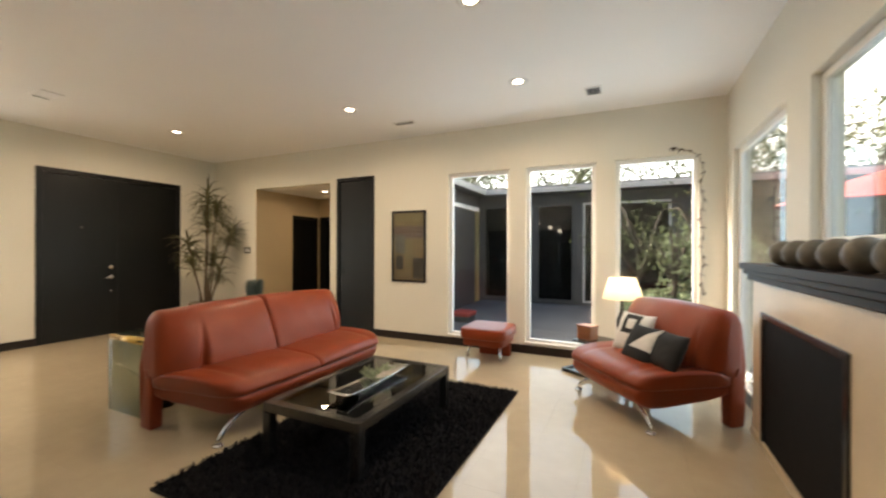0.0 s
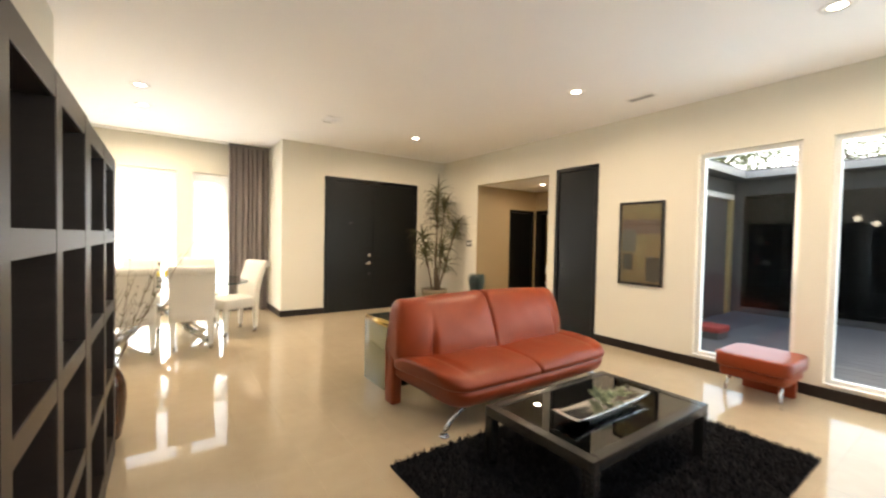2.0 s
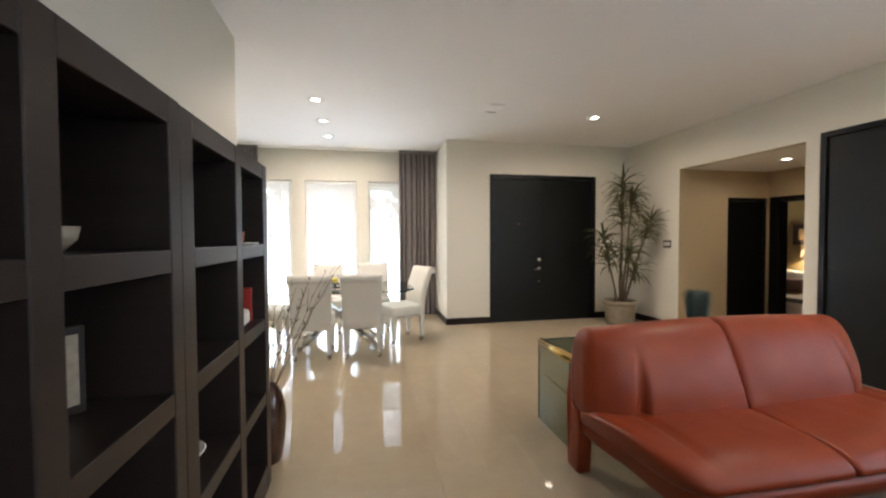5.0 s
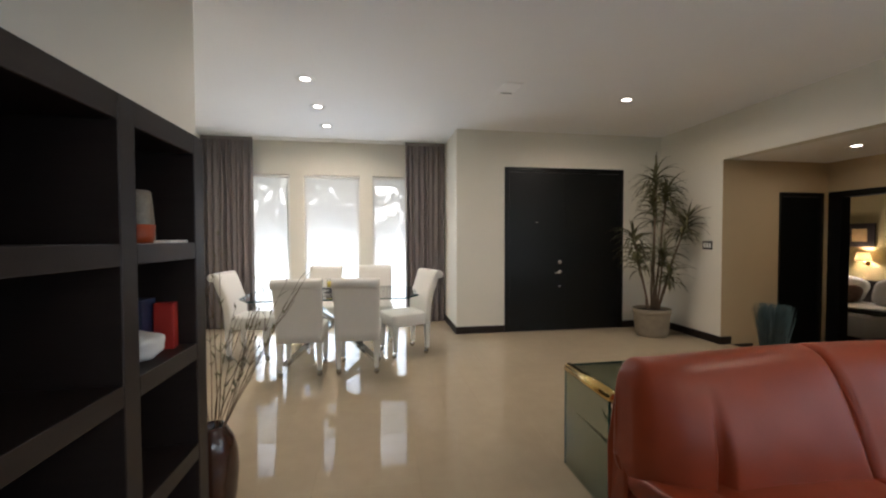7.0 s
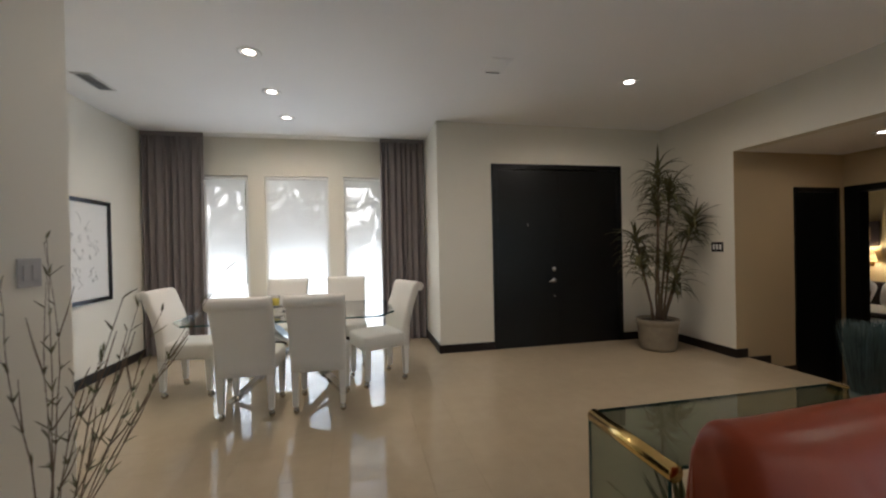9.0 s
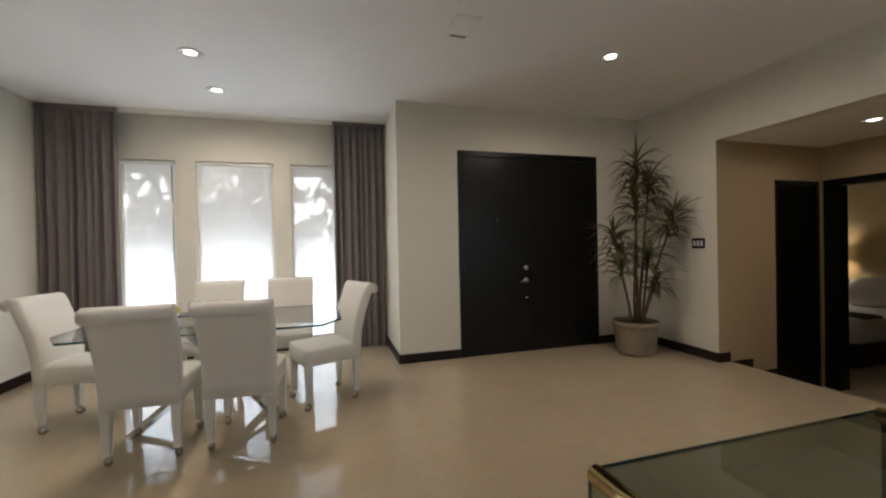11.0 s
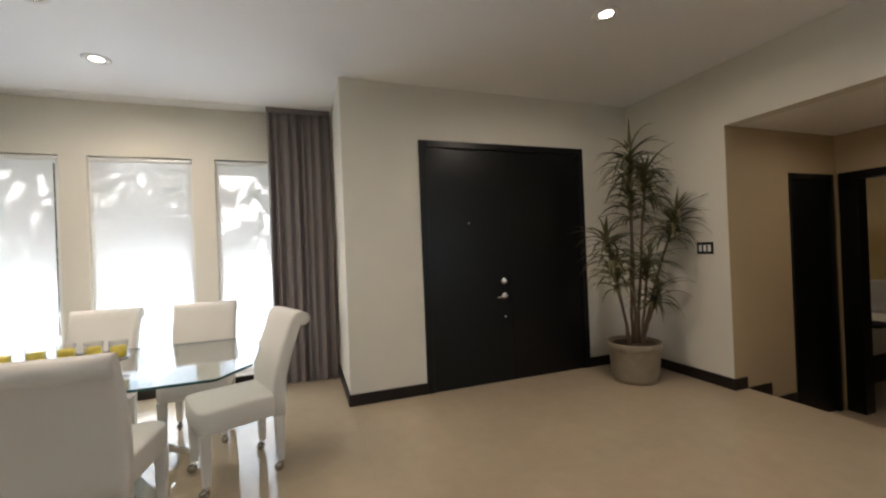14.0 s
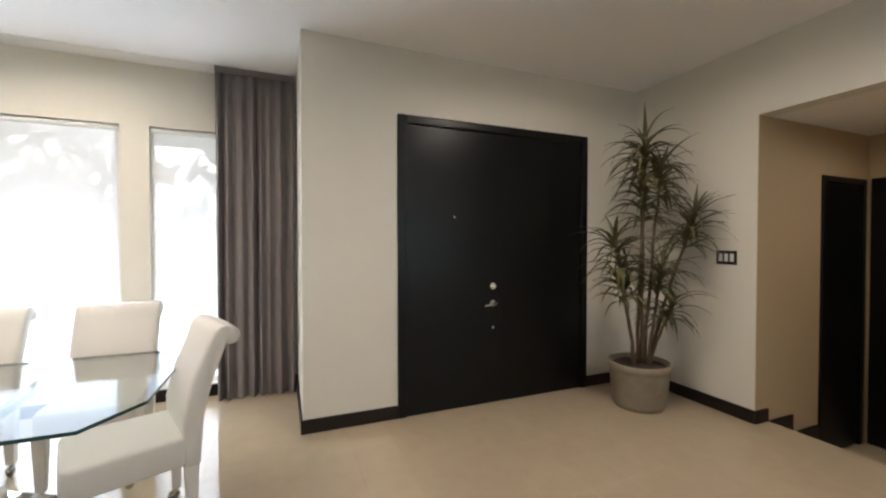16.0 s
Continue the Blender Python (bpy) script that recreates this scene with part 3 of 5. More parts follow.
def vent(x, y, lx, ly, label, slat=GREYMETAL):
    v = empty("ceiling_vent", x, y, CZ)
    tagged(v, label, "vent", "ceiling vents")
    # Black sheet paints the shade between slats; the entry vent's is ceiling-coloured.
    part("backing", box(-lx / 2 + 0.012, lx / 2 - 0.012, -ly / 2 + 0.012, ly / 2 - 0.012, -0.004, -0.0015), slat if slat is CEIL else FIREVENTBLACK, v)
    fr = box(-lx / 2, lx / 2, -ly / 2, -ly / 2 + 0.018, -0.012, -0.001, 0.002)
    box(-lx / 2, lx / 2, ly / 2 - 0.018, ly / 2, -0.012, -0.001, 0.002, bm=fr)
    box(-lx / 2, -lx / 2 + 0.018, -ly / 2 + 0.018, ly / 2 - 0.018, -0.012, -0.001, 0.002, bm=fr)
    box(lx / 2 - 0.018, lx / 2, -ly / 2 + 0.018, ly / 2 - 0.018, -0.012, -0.001, 0.002, bm=fr)
    part("frame", fr, CEIL if slat is CEIL else WHITE, v)
    if slat is CEIL:
        # Raised black strip imitates the shade of a gap.
        part("slot", box(-lx / 2 + 0.001, -lx / 2 + 0.017, -ly * 0.32, ly * 0.32, -0.0135, -0.0121), FIREVENTBLACK, v, "black strip in place of a shaded slot")
    long_x = lx >= ly
    k = max(3, int((min(lx, ly) - 0.04) / 0.02))
    for i in range(k):
        o = -min(lx, ly) / 2 + 0.02 + (min(lx, ly) - 0.04) * (i + 0.5) / k
        b = box(-lx / 2 + 0.018, lx / 2 - 0.018, o - 0.003, o + 0.002, -0.011, -0.0045) if long_x else box(o - 0.003, o + 0.002, -ly / 2 + 0.018, ly / 2 - 0.018, -0.011, -0.0045)
        part("slat", b, slat, v)


vent(-4.10, 5.06, 0.30, 0.12, "white slotted ceiling air vent")
vent(-1.78, 4.96, 0.16, 0.22, "small square white ceiling air vent")
vent(-8.01, -1.0, 0.40, 0.16, "white louvred ceiling vent over the dining area")
vent(-7.10, 2.63, 0.28, 0.20, "white louvred ceiling vent near the entry", CEIL)

# ---- living area ----
def smooth_ring(pts, per=3):
    """A closed Catmull-Rom curve through points."""
    out, n = [], len(pts)
    for i in range(n):
        p = [Vector(pts[(i + k) % n]) for k in (-1, 0, 1, 2)]
        for k in range(per):
            t = k / per
            out.append(0.5 * (2 * p[1] + (p[2] - p[0]) * t + (2 * p[0] - 5 * p[1] + 4 * p[2] - p[3]) * t * t + (3 * p[1] - p[0] - 3 * p[2] + p[3]) * t ** 3))
    return out


SEAT = smooth_ring([(-0.34, 0.31), (-0.34, 0.40), (-0.15, 0.425), (0.08, 0.43), (0.26, 0.42), (0.36, 0.40), (0.412, 0.365), (0.42, 0.335), (0.40, 0.312), (0.33, 0.302), (0.0, 0.30)])
BAND = smooth_ring([(-0.36, 0.32), (0.32, 0.32), (0.395, 0.308), (0.414, 0.275), (0.398, 0.225), (0.35, 0.18), (0.24, 0.155), (-0.1, 0.18), (-0.36, 0.25)])
BACK = smooth_ring([(-0.10, 0.37), (-0.105, 0.46), (-0.13, 0.56), (-0.165, 0.66), (-0.205, 0.755), (-0.25, 0.825), (-0.305, 0.858), (-0.37, 0.862), (-0.425, 0.838), (-0.455, 0.77), (-0.455, 0.65), (-0.44, 0.48), (-0.42, 0.36), (-0.25, 0.34)])


def run(profile, y0, y1, edge0, edge1, warp, n=40):
    """A padded body: a profile in x and z carried from y0 to y1, its ends rounded over edge0 and edge1."""
    mx = sum(p.x for p in profile) / len(profile)
    mz = sum(p.y for p in profile) / len(profile)
    us = sorted({0.5 - 0.5 * math.cos(math.pi * k / n) for k in range(n + 1)})
    rings = []
    for u in us:
        y = y0 + (y1 - y0) * u
        k = 1.0
        for e, dist in ((edge0, y - y0), (edge1, y1 - y)):
            if dist < e:
                k *= 1 - e * 1.0 * (1 - math.sqrt(max(0.0, 1 - (1 - dist / e) ** 2))) / 0.2
        rings.append([warp(mx + (p.x - mx) * k, y, mz + (p.y - mz) * (1 - (1 - k) * 1.3)) for p in profile])
    return loft(rings)


def sofa(name, length, seats, label, m):
    """Leather seat, front towards +x, length along y, with padded cushions and chrome bow legs."""
    s = empty(name)
    L = length / 2

    def corner(x, y):
        f = max(0.0, abs(y) / L - 0.86) / 0.14
        return x - 0.10 * f * f * max(0.0, x) / 0.4
    bounds = [-L, -0.06, L] if seats == 2 else [-L, L]

    def within(y):
        """Where y lies across its own cushion, from -1 to 1."""
        k = max(i for i in range(seats) if y >= bounds[i] or i == 0)
        return (2 * y - bounds[k] - bounds[k + 1]) / (bounds[k + 1] - bounds[k])

    def boat(x, z):
        return 1 - 0.42 * max(0.0, 0.42 - z) * min(1.0, max(0.0, (x + 0.36) / 0.3))

    def seat_warp(x, y, z):
        d = within(y)
        top = max(0.0, (z - 0.36) / 0.07)
        crown = 0.022 * (1 - d * d) * top
        a = L - abs(y)
        flap = (-0.014 * math.exp(-((a - 0.22) / 0.022) ** 2) + 0.012 * max(0.0, 1 - a / 0.2)) * top * (1 if x > -0.25 else 0)
        wrinkle = 0.0035 * noise.noise(Vector((x * 9, y * 9, 3.1))) * top
        return (corner(x, y) + 0.02 * (1 - (y / L) ** 2) * max(0, x) / 0.4, y * (1 - 0.055 * max(0.0, (x + 0.3) / 0.7)) * boat(x, z), z + crown + flap + wrinkle)
    for i in range(seats):
        part("seat_cushion", run(SEAT, bounds[i] + 0.001, bounds[i + 1] - 0.001, 0.05 if i == 0 else 0.03, 0.05 if i == seats - 1 else 0.03, seat_warp), LEATHER, s, "", True)
    part("seat_base", run(BAND, -L + 0.015, L - 0.015, 0.05, 0.05, lambda x, y, z: (corner(x, y) + 0.02 * (1 - (y / L) ** 2) * max(0, x) / 0.4, y * (1 - 0.055 * max(0.0, (x + 0.3) / 0.7)) * boat(x, z), z), 48), LEATHER, s, "", True)

    def back_warp(x, y, z):
        up = max(0.0, (z - 0.40) / 0.46)
        k = 1 + 0.075 * (1 - (y / L) ** 2)
        front = max(0.0, min(1.0, (x + 0.36 + 0.10 * up) / 0.10))
        cr = 0.045 * math.exp(-((abs(y) / L - 0.735) / 0.014) ** 2) * max(0.0, 1 - max(0.0, z - 0.48) / 0.26) * front
        d = within(y)
        bulge = 0.030 * (1 - d ** 4) * math.sin(math.pi * min(1, up)) * front
        rim = min(1.0, max(0.0, (abs(y) / L - 0.70) / 0.035))
        bulge += 0.035 * (1 - rim * rim * (3 - 2 * rim)) * max(0.0, 1 - 1.15 * up) * front
        wing = -0.15 * (max(0.0, abs(y) / L - 0.74) / 0.26) ** 2 * front * (1 - 0.6 * up)
        wr = 0.004 * noise.noise(Vector((y * 7, z * 9, 1.7))) * front
        return (x - cr + bulge + wing + wr, y * (1 - 0.05 * up * up), 0.40 + (z - 0.40) * k)
    for i in range(seats):
        part("back_cushion", run(BACK, bounds[i] + 0.001, bounds[i + 1] - 0.001, 0.055 if i == 0 else 0.04, 0.055 if i == seats - 1 else 0.04, back_warp, 90), LEATHER, s, "", True)
    for sg in (-1, 1):
        y0, y1 = (L - 0.095, L - 0.004) if sg > 0 else (-L + 0.004, -L + 0.095)
        bm = prism([(-0.455, 0.0), (-0.325, 0.0), (-0.315, 0.30), (-0.33, 0.45), (-0.365, 0.70), (-0.40, 0.80), (-0.455, 0.78), (-0.47, 0.45)], y0, y1)
        bmesh.ops.transform(bm, matrix=Matrix(((1, 0, 0, 0), (0, 0, 1, 0), (0, 1, 0, 0), (0, 0, 0, 1))), verts=bm.verts)
        bmesh.ops.bevel(bm, geom=bm.edges[:], offset=0.016, segments=3, affect="EDGES", profile=0.5)
        for v in bm.verts:
            v.co.y *= 1 - 0.06 * max(0.0, (v.co.z - 0.4) / 0.46) ** 2
        part("end_panel", bm, LEATHER, s, "", True)
    pts, F = [], L - 0.085
    for k in range(41):
        u = -1 + 2 * k / 40
        q = abs(u) * F
        e = max(0.0, (q - (F - 0.42)) / 0.42)
        a = math.asin(min(1.0, e))
        pts.append((0.27 + 0.055 * e, u * F, 0.012 + 0.175 * math.cos(a)))
    pts = [(0.325, -F - 0.012, 0.006)] + [(0.325, -F, 0.05)] + pts[1:-1] + [(0.325, F, 0.05)] + [(0.325, F + 0.012, 0.006)]
    leg = part("bow_leg", tube(pts, 0.022, 12, flat=0.7), CHROME, s, "bowed chrome leg rail", True)
    for sg in (-1, 1):
        part("foot", lathe([(0, 0), (0.034, 0), (0.036, 0.006), (0.03, 0.016), (0, 0.018)], 18, cx=0.325, cy=sg * (F + 0.012)), CHROME, leg, "", True)
    s.matrix_world = m
    return tagged(s, label, "sofa")


sofa("sofa", 2.00, 2, "two-seat red-brown leather sofa with chrome bow legs", pose(-4.265, 3.29, 0, 0, 0, 0))
ang = math.degrees(math.atan2(-0.625, -0.78))
sofa("loveseat", 1.07, 1, "wide red-brown leather armchair holding three cushions", pose(-1.325, 4.40, 0, 0, 0, ang))


def ottoman(m):
    o = empty("ottoman")
    part("cushion", soft_box(0, 0, 0.345, 0.60, 0.56, 0.14, 0.25), LEATHER, o, "", True)
    part("base", soft_box(0, 0, 0.25, 0.54, 0.50, 0.10, 0.2), LEATHER, o, "", True)
    part("end_panel", box(0.20, 0.275, -0.20, 0.20, 0, 0.26, 0.015, 3), LEATHER, o, "", True)
    for sy in (-1, 1):
        part("leg", tube([(-0.12, sy * 0.17, 0.21), (-0.17, sy * 0.19, 0.15), (-0.20, sy * 0.20, 0.07), (-0.205, sy * 0.205, 0.004)], 0.016, 10, flat=0.6), CHROME, o, "curved chrome leg", True)
    o.matrix_world = m
    return tagged(o, "low red-brown leather ottoman below the window", "ottoman")


ottoman(pose(-2.98, 5.20, 0, 0, 0, 90))

# rug: a backing with thousands of tufts
RX0, RX1, RY0, RY1 = -3.82, -2.37, 1.88, 4.21
rug = tagged(empty("rug", -3.09, 3.04, 0), "black shaggy rectangular rug under the coffee table", "rug")
part("backing", box(RX0 + 3.09, RX1 + 3.09, RY0 - 3.04, RY1 - 3.04, 0.0, 0.012), RUG, rug)
rng = random.Random(4)
verts, faces = [], []
for i in range(26000):
    x, y = rng.uniform(RX0, RX1) + 3.09, rng.uniform(RY0, RY1) - 3.04
    a, h, l = rng.uniform(0, 6.283), rng.uniform(0.014, 0.034), rng.uniform(0.005, 0.028)
    ca, sa, wd = math.cos(a), math.sin(a), rng.uniform(0.003, 0.006)
    k = len(verts)
    verts += [(x - sa * wd, y + ca * wd, 0.010), (x + sa * wd, y - ca * wd, 0.010), (x + ca * l + sa * wd * 0.5, y + sa * l - ca * wd * 0.5, 0.012 + h), (x + ca * l - sa * wd * 0.5, y + sa * l + ca * wd * 0.5, 0.012 + h)]
    faces.append((k, k + 1, k + 2, k + 3))
me = bpy.data.meshes.new("shag")
me.from_pydata(verts, [], faces)
me.materials.append(RUG)
pile = new("shag", me)
pile.parent = rug
tagged(pile, kind="stuff")

# coffee table
ct = tagged(empty("coffee_table", -3.165, 2.99, 0.012), "low black coffee table with a smoked glass top", "coffee table")
HX, HY, HT = 0.375, 0.61, 0.352
for sx in (-1, 1):
    for sy in (-1, 1):
        part("leg", box(sx * HX - (0.06 if sx > 0 else 0), sx * HX + (0 if sx > 0 else 0.06), sy * HY - (0.06 if sy > 0 else 0), sy * HY + (0 if sy > 0 else 0.06), 0, HT - 0.062, 0.003), BLACKMETAL, ct)
for nm, a in (("rail", (-HX, HX, -HY, -HY + 0.06)), ("rail", (-HX, HX, HY - 0.06, HY)), ("rail", (-HX, -HX + 0.06, -HY + 0.06, HY - 0.06)), ("rail", (HX - 0.06, HX, -HY + 0.06, HY - 0.06))):
    part(nm, box(*a, HT - 0.06, HT, 0.003), BLACKMETAL, ct)
part("glass_top", box(-HX + 0.06, HX - 0.06, -HY + 0.06, HY - 0.06, HT - 0.012, HT - 0.003), GLASSDARK, ct, "smoked glass panel")
part("lower_shelf", box(-HX + 0.06, HX - 0.06, -HY + 0.06, HY - 0.06, HT - 0.06, HT - 0.045), BLACKMETAL, ct)

# tray with a succulent
tr = tagged(empty("tray", -3.115, 2.965, 0.361, 0), "rectangular silver tray on the coffee table", "tray")
bm = bmesh.new()
n = 14
top = []
for j in range(n + 1):
    v = -1 + 2 * j / n
    row = []
    for i in range(n + 1):
        u = -1 + 2 * i / n
        z = 0.034 + 0.014 * (abs(v) ** 4) + 0.008 * u ** 4
        row.append((u * 0.086, v * 0.385, z))
    top.append(row)
vt = [[bm.verts.new(p) for p in r] for r in top]
vb = [[bm.verts.new((p[0] * 0.97, p[1] * 0.97, p[2] - 0.008)) for p in r] for r in top]
for j in range(n):
    for i in range(n):
        bm.faces.new((vt[j][i], vt[j][i + 1], vt[j + 1][i + 1], vt[j + 1][i]))
        bm.faces.new((vb[j][i], vb[j + 1][i], vb[j + 1][i + 1], vb[j][i + 1]))
for i in range(n):
    bm.faces.new((vt[0][i], vb[0][i], vb[0][i + 1], vt[0][i + 1]))
    bm.faces.new((vt[n][i], vt[n][i + 1], vb[n][i + 1], vb[n][i]))
    bm.faces.new((vt[i][0], vt[i + 1][0], vb[i + 1][0], vb[i][0]))
    bm.faces.new((vt[i][n], vb[i][n], vb[i + 1][n], vt[i + 1][n]))
part("dish", bm, SILVER, tr, "polished silver dish", True)
part("foot", box(-0.06, 0.06, -0.24, 0.24, 0, 0.024, 0.004), BLACKMETAL, tr)


def blade(bm, p, d, length, width, droop, n=6, thick=0.0015, twist=0.0):
    """A long tapering leaf from p towards d, bending down."""
    d = Vector(d).normalized()
    side = d.cross(Vector((0, 0, 1)))
    side = side.normalized() if side.length > 1e-3 else Vector((1, 0, 0))
    pts, q, way = [], Vector(p), d.copy()
    for i in range(n + 1):
        pts.append((q.copy(), way.copy()))
        q = q + way * (length / n)
        way = (way + Vector((0, 0, -1)) * droop / n).normalized()
    prev = None
    for i, (c, w) in enumerate(pts):
        f = i / n
        wd = width * (0.55 + 0.9 * f if f < 0.35 else max(0.03, (1 - f) / 0.65 * 0.87)) / 2
        up = side.cross(w).normalized()
        cur = [bm.verts.new(c + side * wd + up * wd * 0.35), bm.verts.new(c - up * thick), bm.verts.new(c - side * wd + up * wd * 0.35)]
        if prev:
            bm.faces.new((prev[0], prev[1], cur[1], cur[0]))
            bm.faces.new((prev[1], prev[2], cur[2], cur[1]))
        prev = cur


rng = random.Random(9)
su = tagged(empty("succulent", -3.12, 3.0, 0.398), "grey-green succulent rosettes lying in the silver tray", "plant")
bm = bmesh.new()
for cx, cy in ((0, 0.05), (0.03, -0.07), (-0.05, -0.02), (0.02, 0.13)):
    for i in range(20):
        a, el = rng.uniform(0, 6.28), rng.uniform(0.35, 1.35)
        blade(bm, (cx, cy, 0.012), (math.cos(a) * math.cos(el), math.sin(a) * math.cos(el), math.sin(el)), rng.uniform(0.055, 0.085), 0.040, 0.2, 4)
part("foliage", bm, SUCCULENT, su)

# glass console behind the sofa
cs = tagged(empty("console_table", -5.105, 3.10, 0), "waterfall glass console with brass corner rails behind the sofa", "console table")
part("glass_top", box(-0.235, 0.235, -0.67, 0.67, 0.608, 0.620), GLASSGREEN, cs, "pale green glass top")
for sy in (-1, 1):
    e = part("glass_end", box(-0.235, 0.235, sy * 0.705 - 0.006, sy * 0.705 + 0.006, 0.0, 0.585), GLASSGREEN, cs, "pale green glass side")
    part("brass_rail", tube([(-0.238, sy * 0.684, 0.596), (0.238, sy * 0.684, 0.596)], 0.031, 18), BRASS, cs, "polished brass corner rail", True)
    for sx in (-1, 1):
        part("glass_edge", box(sx * 0.2365 - 0.0015, sx * 0.2365 + 0.0015, sy * 0.705 - 0.006, sy * 0.705 + 0.006, 0, 0.58), GLASSEDGE, cs)

gp = tagged(empty("ornamental_grass", -5.06, 3.57, 0.621), "dense teal-green tuft of ornamental grass on the console", "plant")
part("pot", lathe([(0, 0), (0.05, 0), (0.058, 0.07), (0.052, 0.07), (0, 0.06)], 20), TEAL, gp, "dark teal pot", True)
bm = bmesh.new()
rng = random.Random(3)
for i in range(1300):
    a, r = rng.uniform(0, 6.28), math.sqrt(rng.random())
    blade(bm, (0.05 * r * math.cos(a), 0.05 * r * math.sin(a), 0.06), (0.09 * r * math.cos(a) + rng.gauss(0, 0.045), 0.09 * r * math.sin(a) + rng.gauss(0, 0.045), 1), rng.uniform(0.24, 0.33), 0.0045, 0.10, 4)
part("grass_tuft", bm, TEAL, gp)

for sx in (-1, 1):
    part("glass_edge", box(sx * 0.2365 - 0.0015, sx * 0.2365 + 0.0015, -0.66, 0.66, 0.608, 0.620), GLASSEDGE, cs)
pad = part("floor_pad", lathe([(0, 0), (0.05, 0), (0.055, 0.008), (0.045, 0.022), (0, 0.026)], 20), BLACKMETAL, None, "", True)
pad.matrix_world = pose(-4.018, 3.332, 0)
tagged(pad, "small round black pad on the floor by the sofa", "pad")

# plant on the floor below the console
ag = tagged(empty("spiky_plant", -5.02, 2.62, 0), "dark green spiky plant in a black pot under the console", "plant")
part("pot", lathe([(0, 0), (0.09, 0), (0.11, 0.16), (0.10, 0.16), (0, 0.14)], 20), BLACKMETAL, ag, "black pot", True)
bm = bmesh.new()
for i in range(26):
    a, el = rng.uniform(0, 6.28), rng.uniform(0.7, 1.45)
    blade(bm, (0.03 * math.cos(a), 0.03 * math.sin(a), 0.14), (math.cos(a) * math.cos(el), math.sin(a) * math.cos(el), math.sin(el)), rng.uniform(0.22, 0.38), 0.045, 0.25, 5)
part("foliage", bm, LEAF, ag)

# ---- bookcases ----
def bookcase(x0, x1, yf, left, middle, right):
    """An open dark cube bookcase, two wide and four high, front face at yf; three uprights given as (x, width)."""
    cx = (x0 + x1) / 2
    b = tagged(empty("bookcase", cx, YS + 0.004, 0), "tall espresso-stained open cube bookcase against the wall", "bookcase", "pair of bookcases")
    w, dp = (x1 - x0) / 2, yf - YS - 0.004
    part("back_panel", box(-w + 0.02, w - 0.02, 0, 0.012, 0.02, 1.81), ESPRESSO, b)
    for x, h in (left, middle, right):
        part("upright", box(x - cx, x - cx + h, 0.012, dp, 0, 1.824, 0.003, 1), ESPRESSO, b)
    for (xa, ha), (xb, hb) in ((left, middle), (middle, right)):
        for z0, z1 in ((0.0, 0.14), (0.49, 0.555), (0.905, 0.97), (1.32, 1.385), (1.745, 1.824)):
            part("shelf", box(xa + ha - cx, xb - cx, 0.012, dp - 0.001, z0, z1, 0.002, 1), ESPRESSO, b)
    return b


bookcase(-3.802, -2.765, 0.522, (-3.802, 0.068), (-3.318, 0.078), (-2.837, 0.072))
bookcase(-4.908, -3.812, 0.518, (-4.908, 0.085), (-4.428, 0.080), (-3.906, 0.094))


def vase_thing(name, x, y, z, prof, material, label, cat="vase"):
    v = part(name, lathe(prof, 28), material, None, "", True)
    v.matrix_world = pose(x, y, z)
    return tagged(v, label, cat)


vase_thing("ceramic_vase", -4.735, 0.36, 1.385, [(0, 0), (0.048, 0), (0.052, 0.02), (0.044, 0.14), (0.038, 0.195), (0.03, 0.2), (0.026, 0.185), (0, 0.175)], BEIGECER, "speckled beige ceramic vase on the bookcase")
vase_thing("orange_pot", -4.60, 0.43, 1.385, [(0, 0), (0.04, 0), (0.048, 0.03), (0.046, 0.035), (0.05, 0.065), (0.042, 0.065), (0, 0.05)], ORANGE, "small orange ribbed pot on the bookcase", "pot")
bk = part("book", box(-0.085, 0.085, -0.025, 0.055, 0, 0.010, 0.002), WHITEFAB)
bk.matrix_world = pose(-4.72, 0.45, 1.3855, 0, 0, 6)
tagged(bk, "thin white book lying flat on a shelf", "book")
bk = part("red_box", box(-0.025, 0.025, -0.035, 0.035, 0, 0.18, 0.004), REDBOOK)
bk.matrix_world = pose(-4.765, 0.43, 0.9705, 0, 0, 8)
tagged(bk, "upright bright red box file on a shelf", "box")
bk = part("blue_box", box(-0.05, 0.05, -0.09, 0.09, 0, 0.20, 0.004), BLUEBOOK)
bk.matrix_world = pose(-4.73, 0.30, 0.9705, 0, 0, 0)
tagged(bk, "upright dark blue box on a shelf", "box")


def knob(v):
    n = noise.noise(v * 1.7) * 0.22
    return v * (1 + n)


sh = part("white_shell", soft_box(0, 0, 0.05, 0.16, 0.13, 0.10, 0.8, 24, 14, shape=knob), WHITEFAB, None, "", True)
sh.matrix_world = pose(-4.60, 0.425, 0.972)
tagged(sh, "rough white coral or shell ornament on a shelf", "ornament")
vase_thing("white_bowl", -4.05, 0.38, 0.555, [(0, 0), (0.035, 0), (0.04, 0.01), (0.10, 0.085), (0.094, 0.088), (0.035, 0.02), (0, 0.018)], WHITE, "white flared bowl on the bookcase", "bowl")
vase_thing("shallow_bowl", -3.56, 0.34, 1.385, [(0, 0), (0.022, 0), (0.05, 0.03), (0.056, 0.062), (0.05, 0.062), (0.022, 0.012), (0, 0.01)], BEIGECER, "shallow beige bowl on the bookcase", "bowl")
pf = tagged(empty("picture_frame", -3.60, 0.31, 0.9705, -30), "cream picture in a dark standing frame on a shelf", "picture frame")
part("frame", box(-0.068, 0.068, -0.012, 0.008, 0, 0.225, 0.004), ESPRESSO, pf)
part("print", box(-0.05, 0.05, 0.008, 0.0105, 0.025, 0.205), BEIGECER, pf, "cream print")

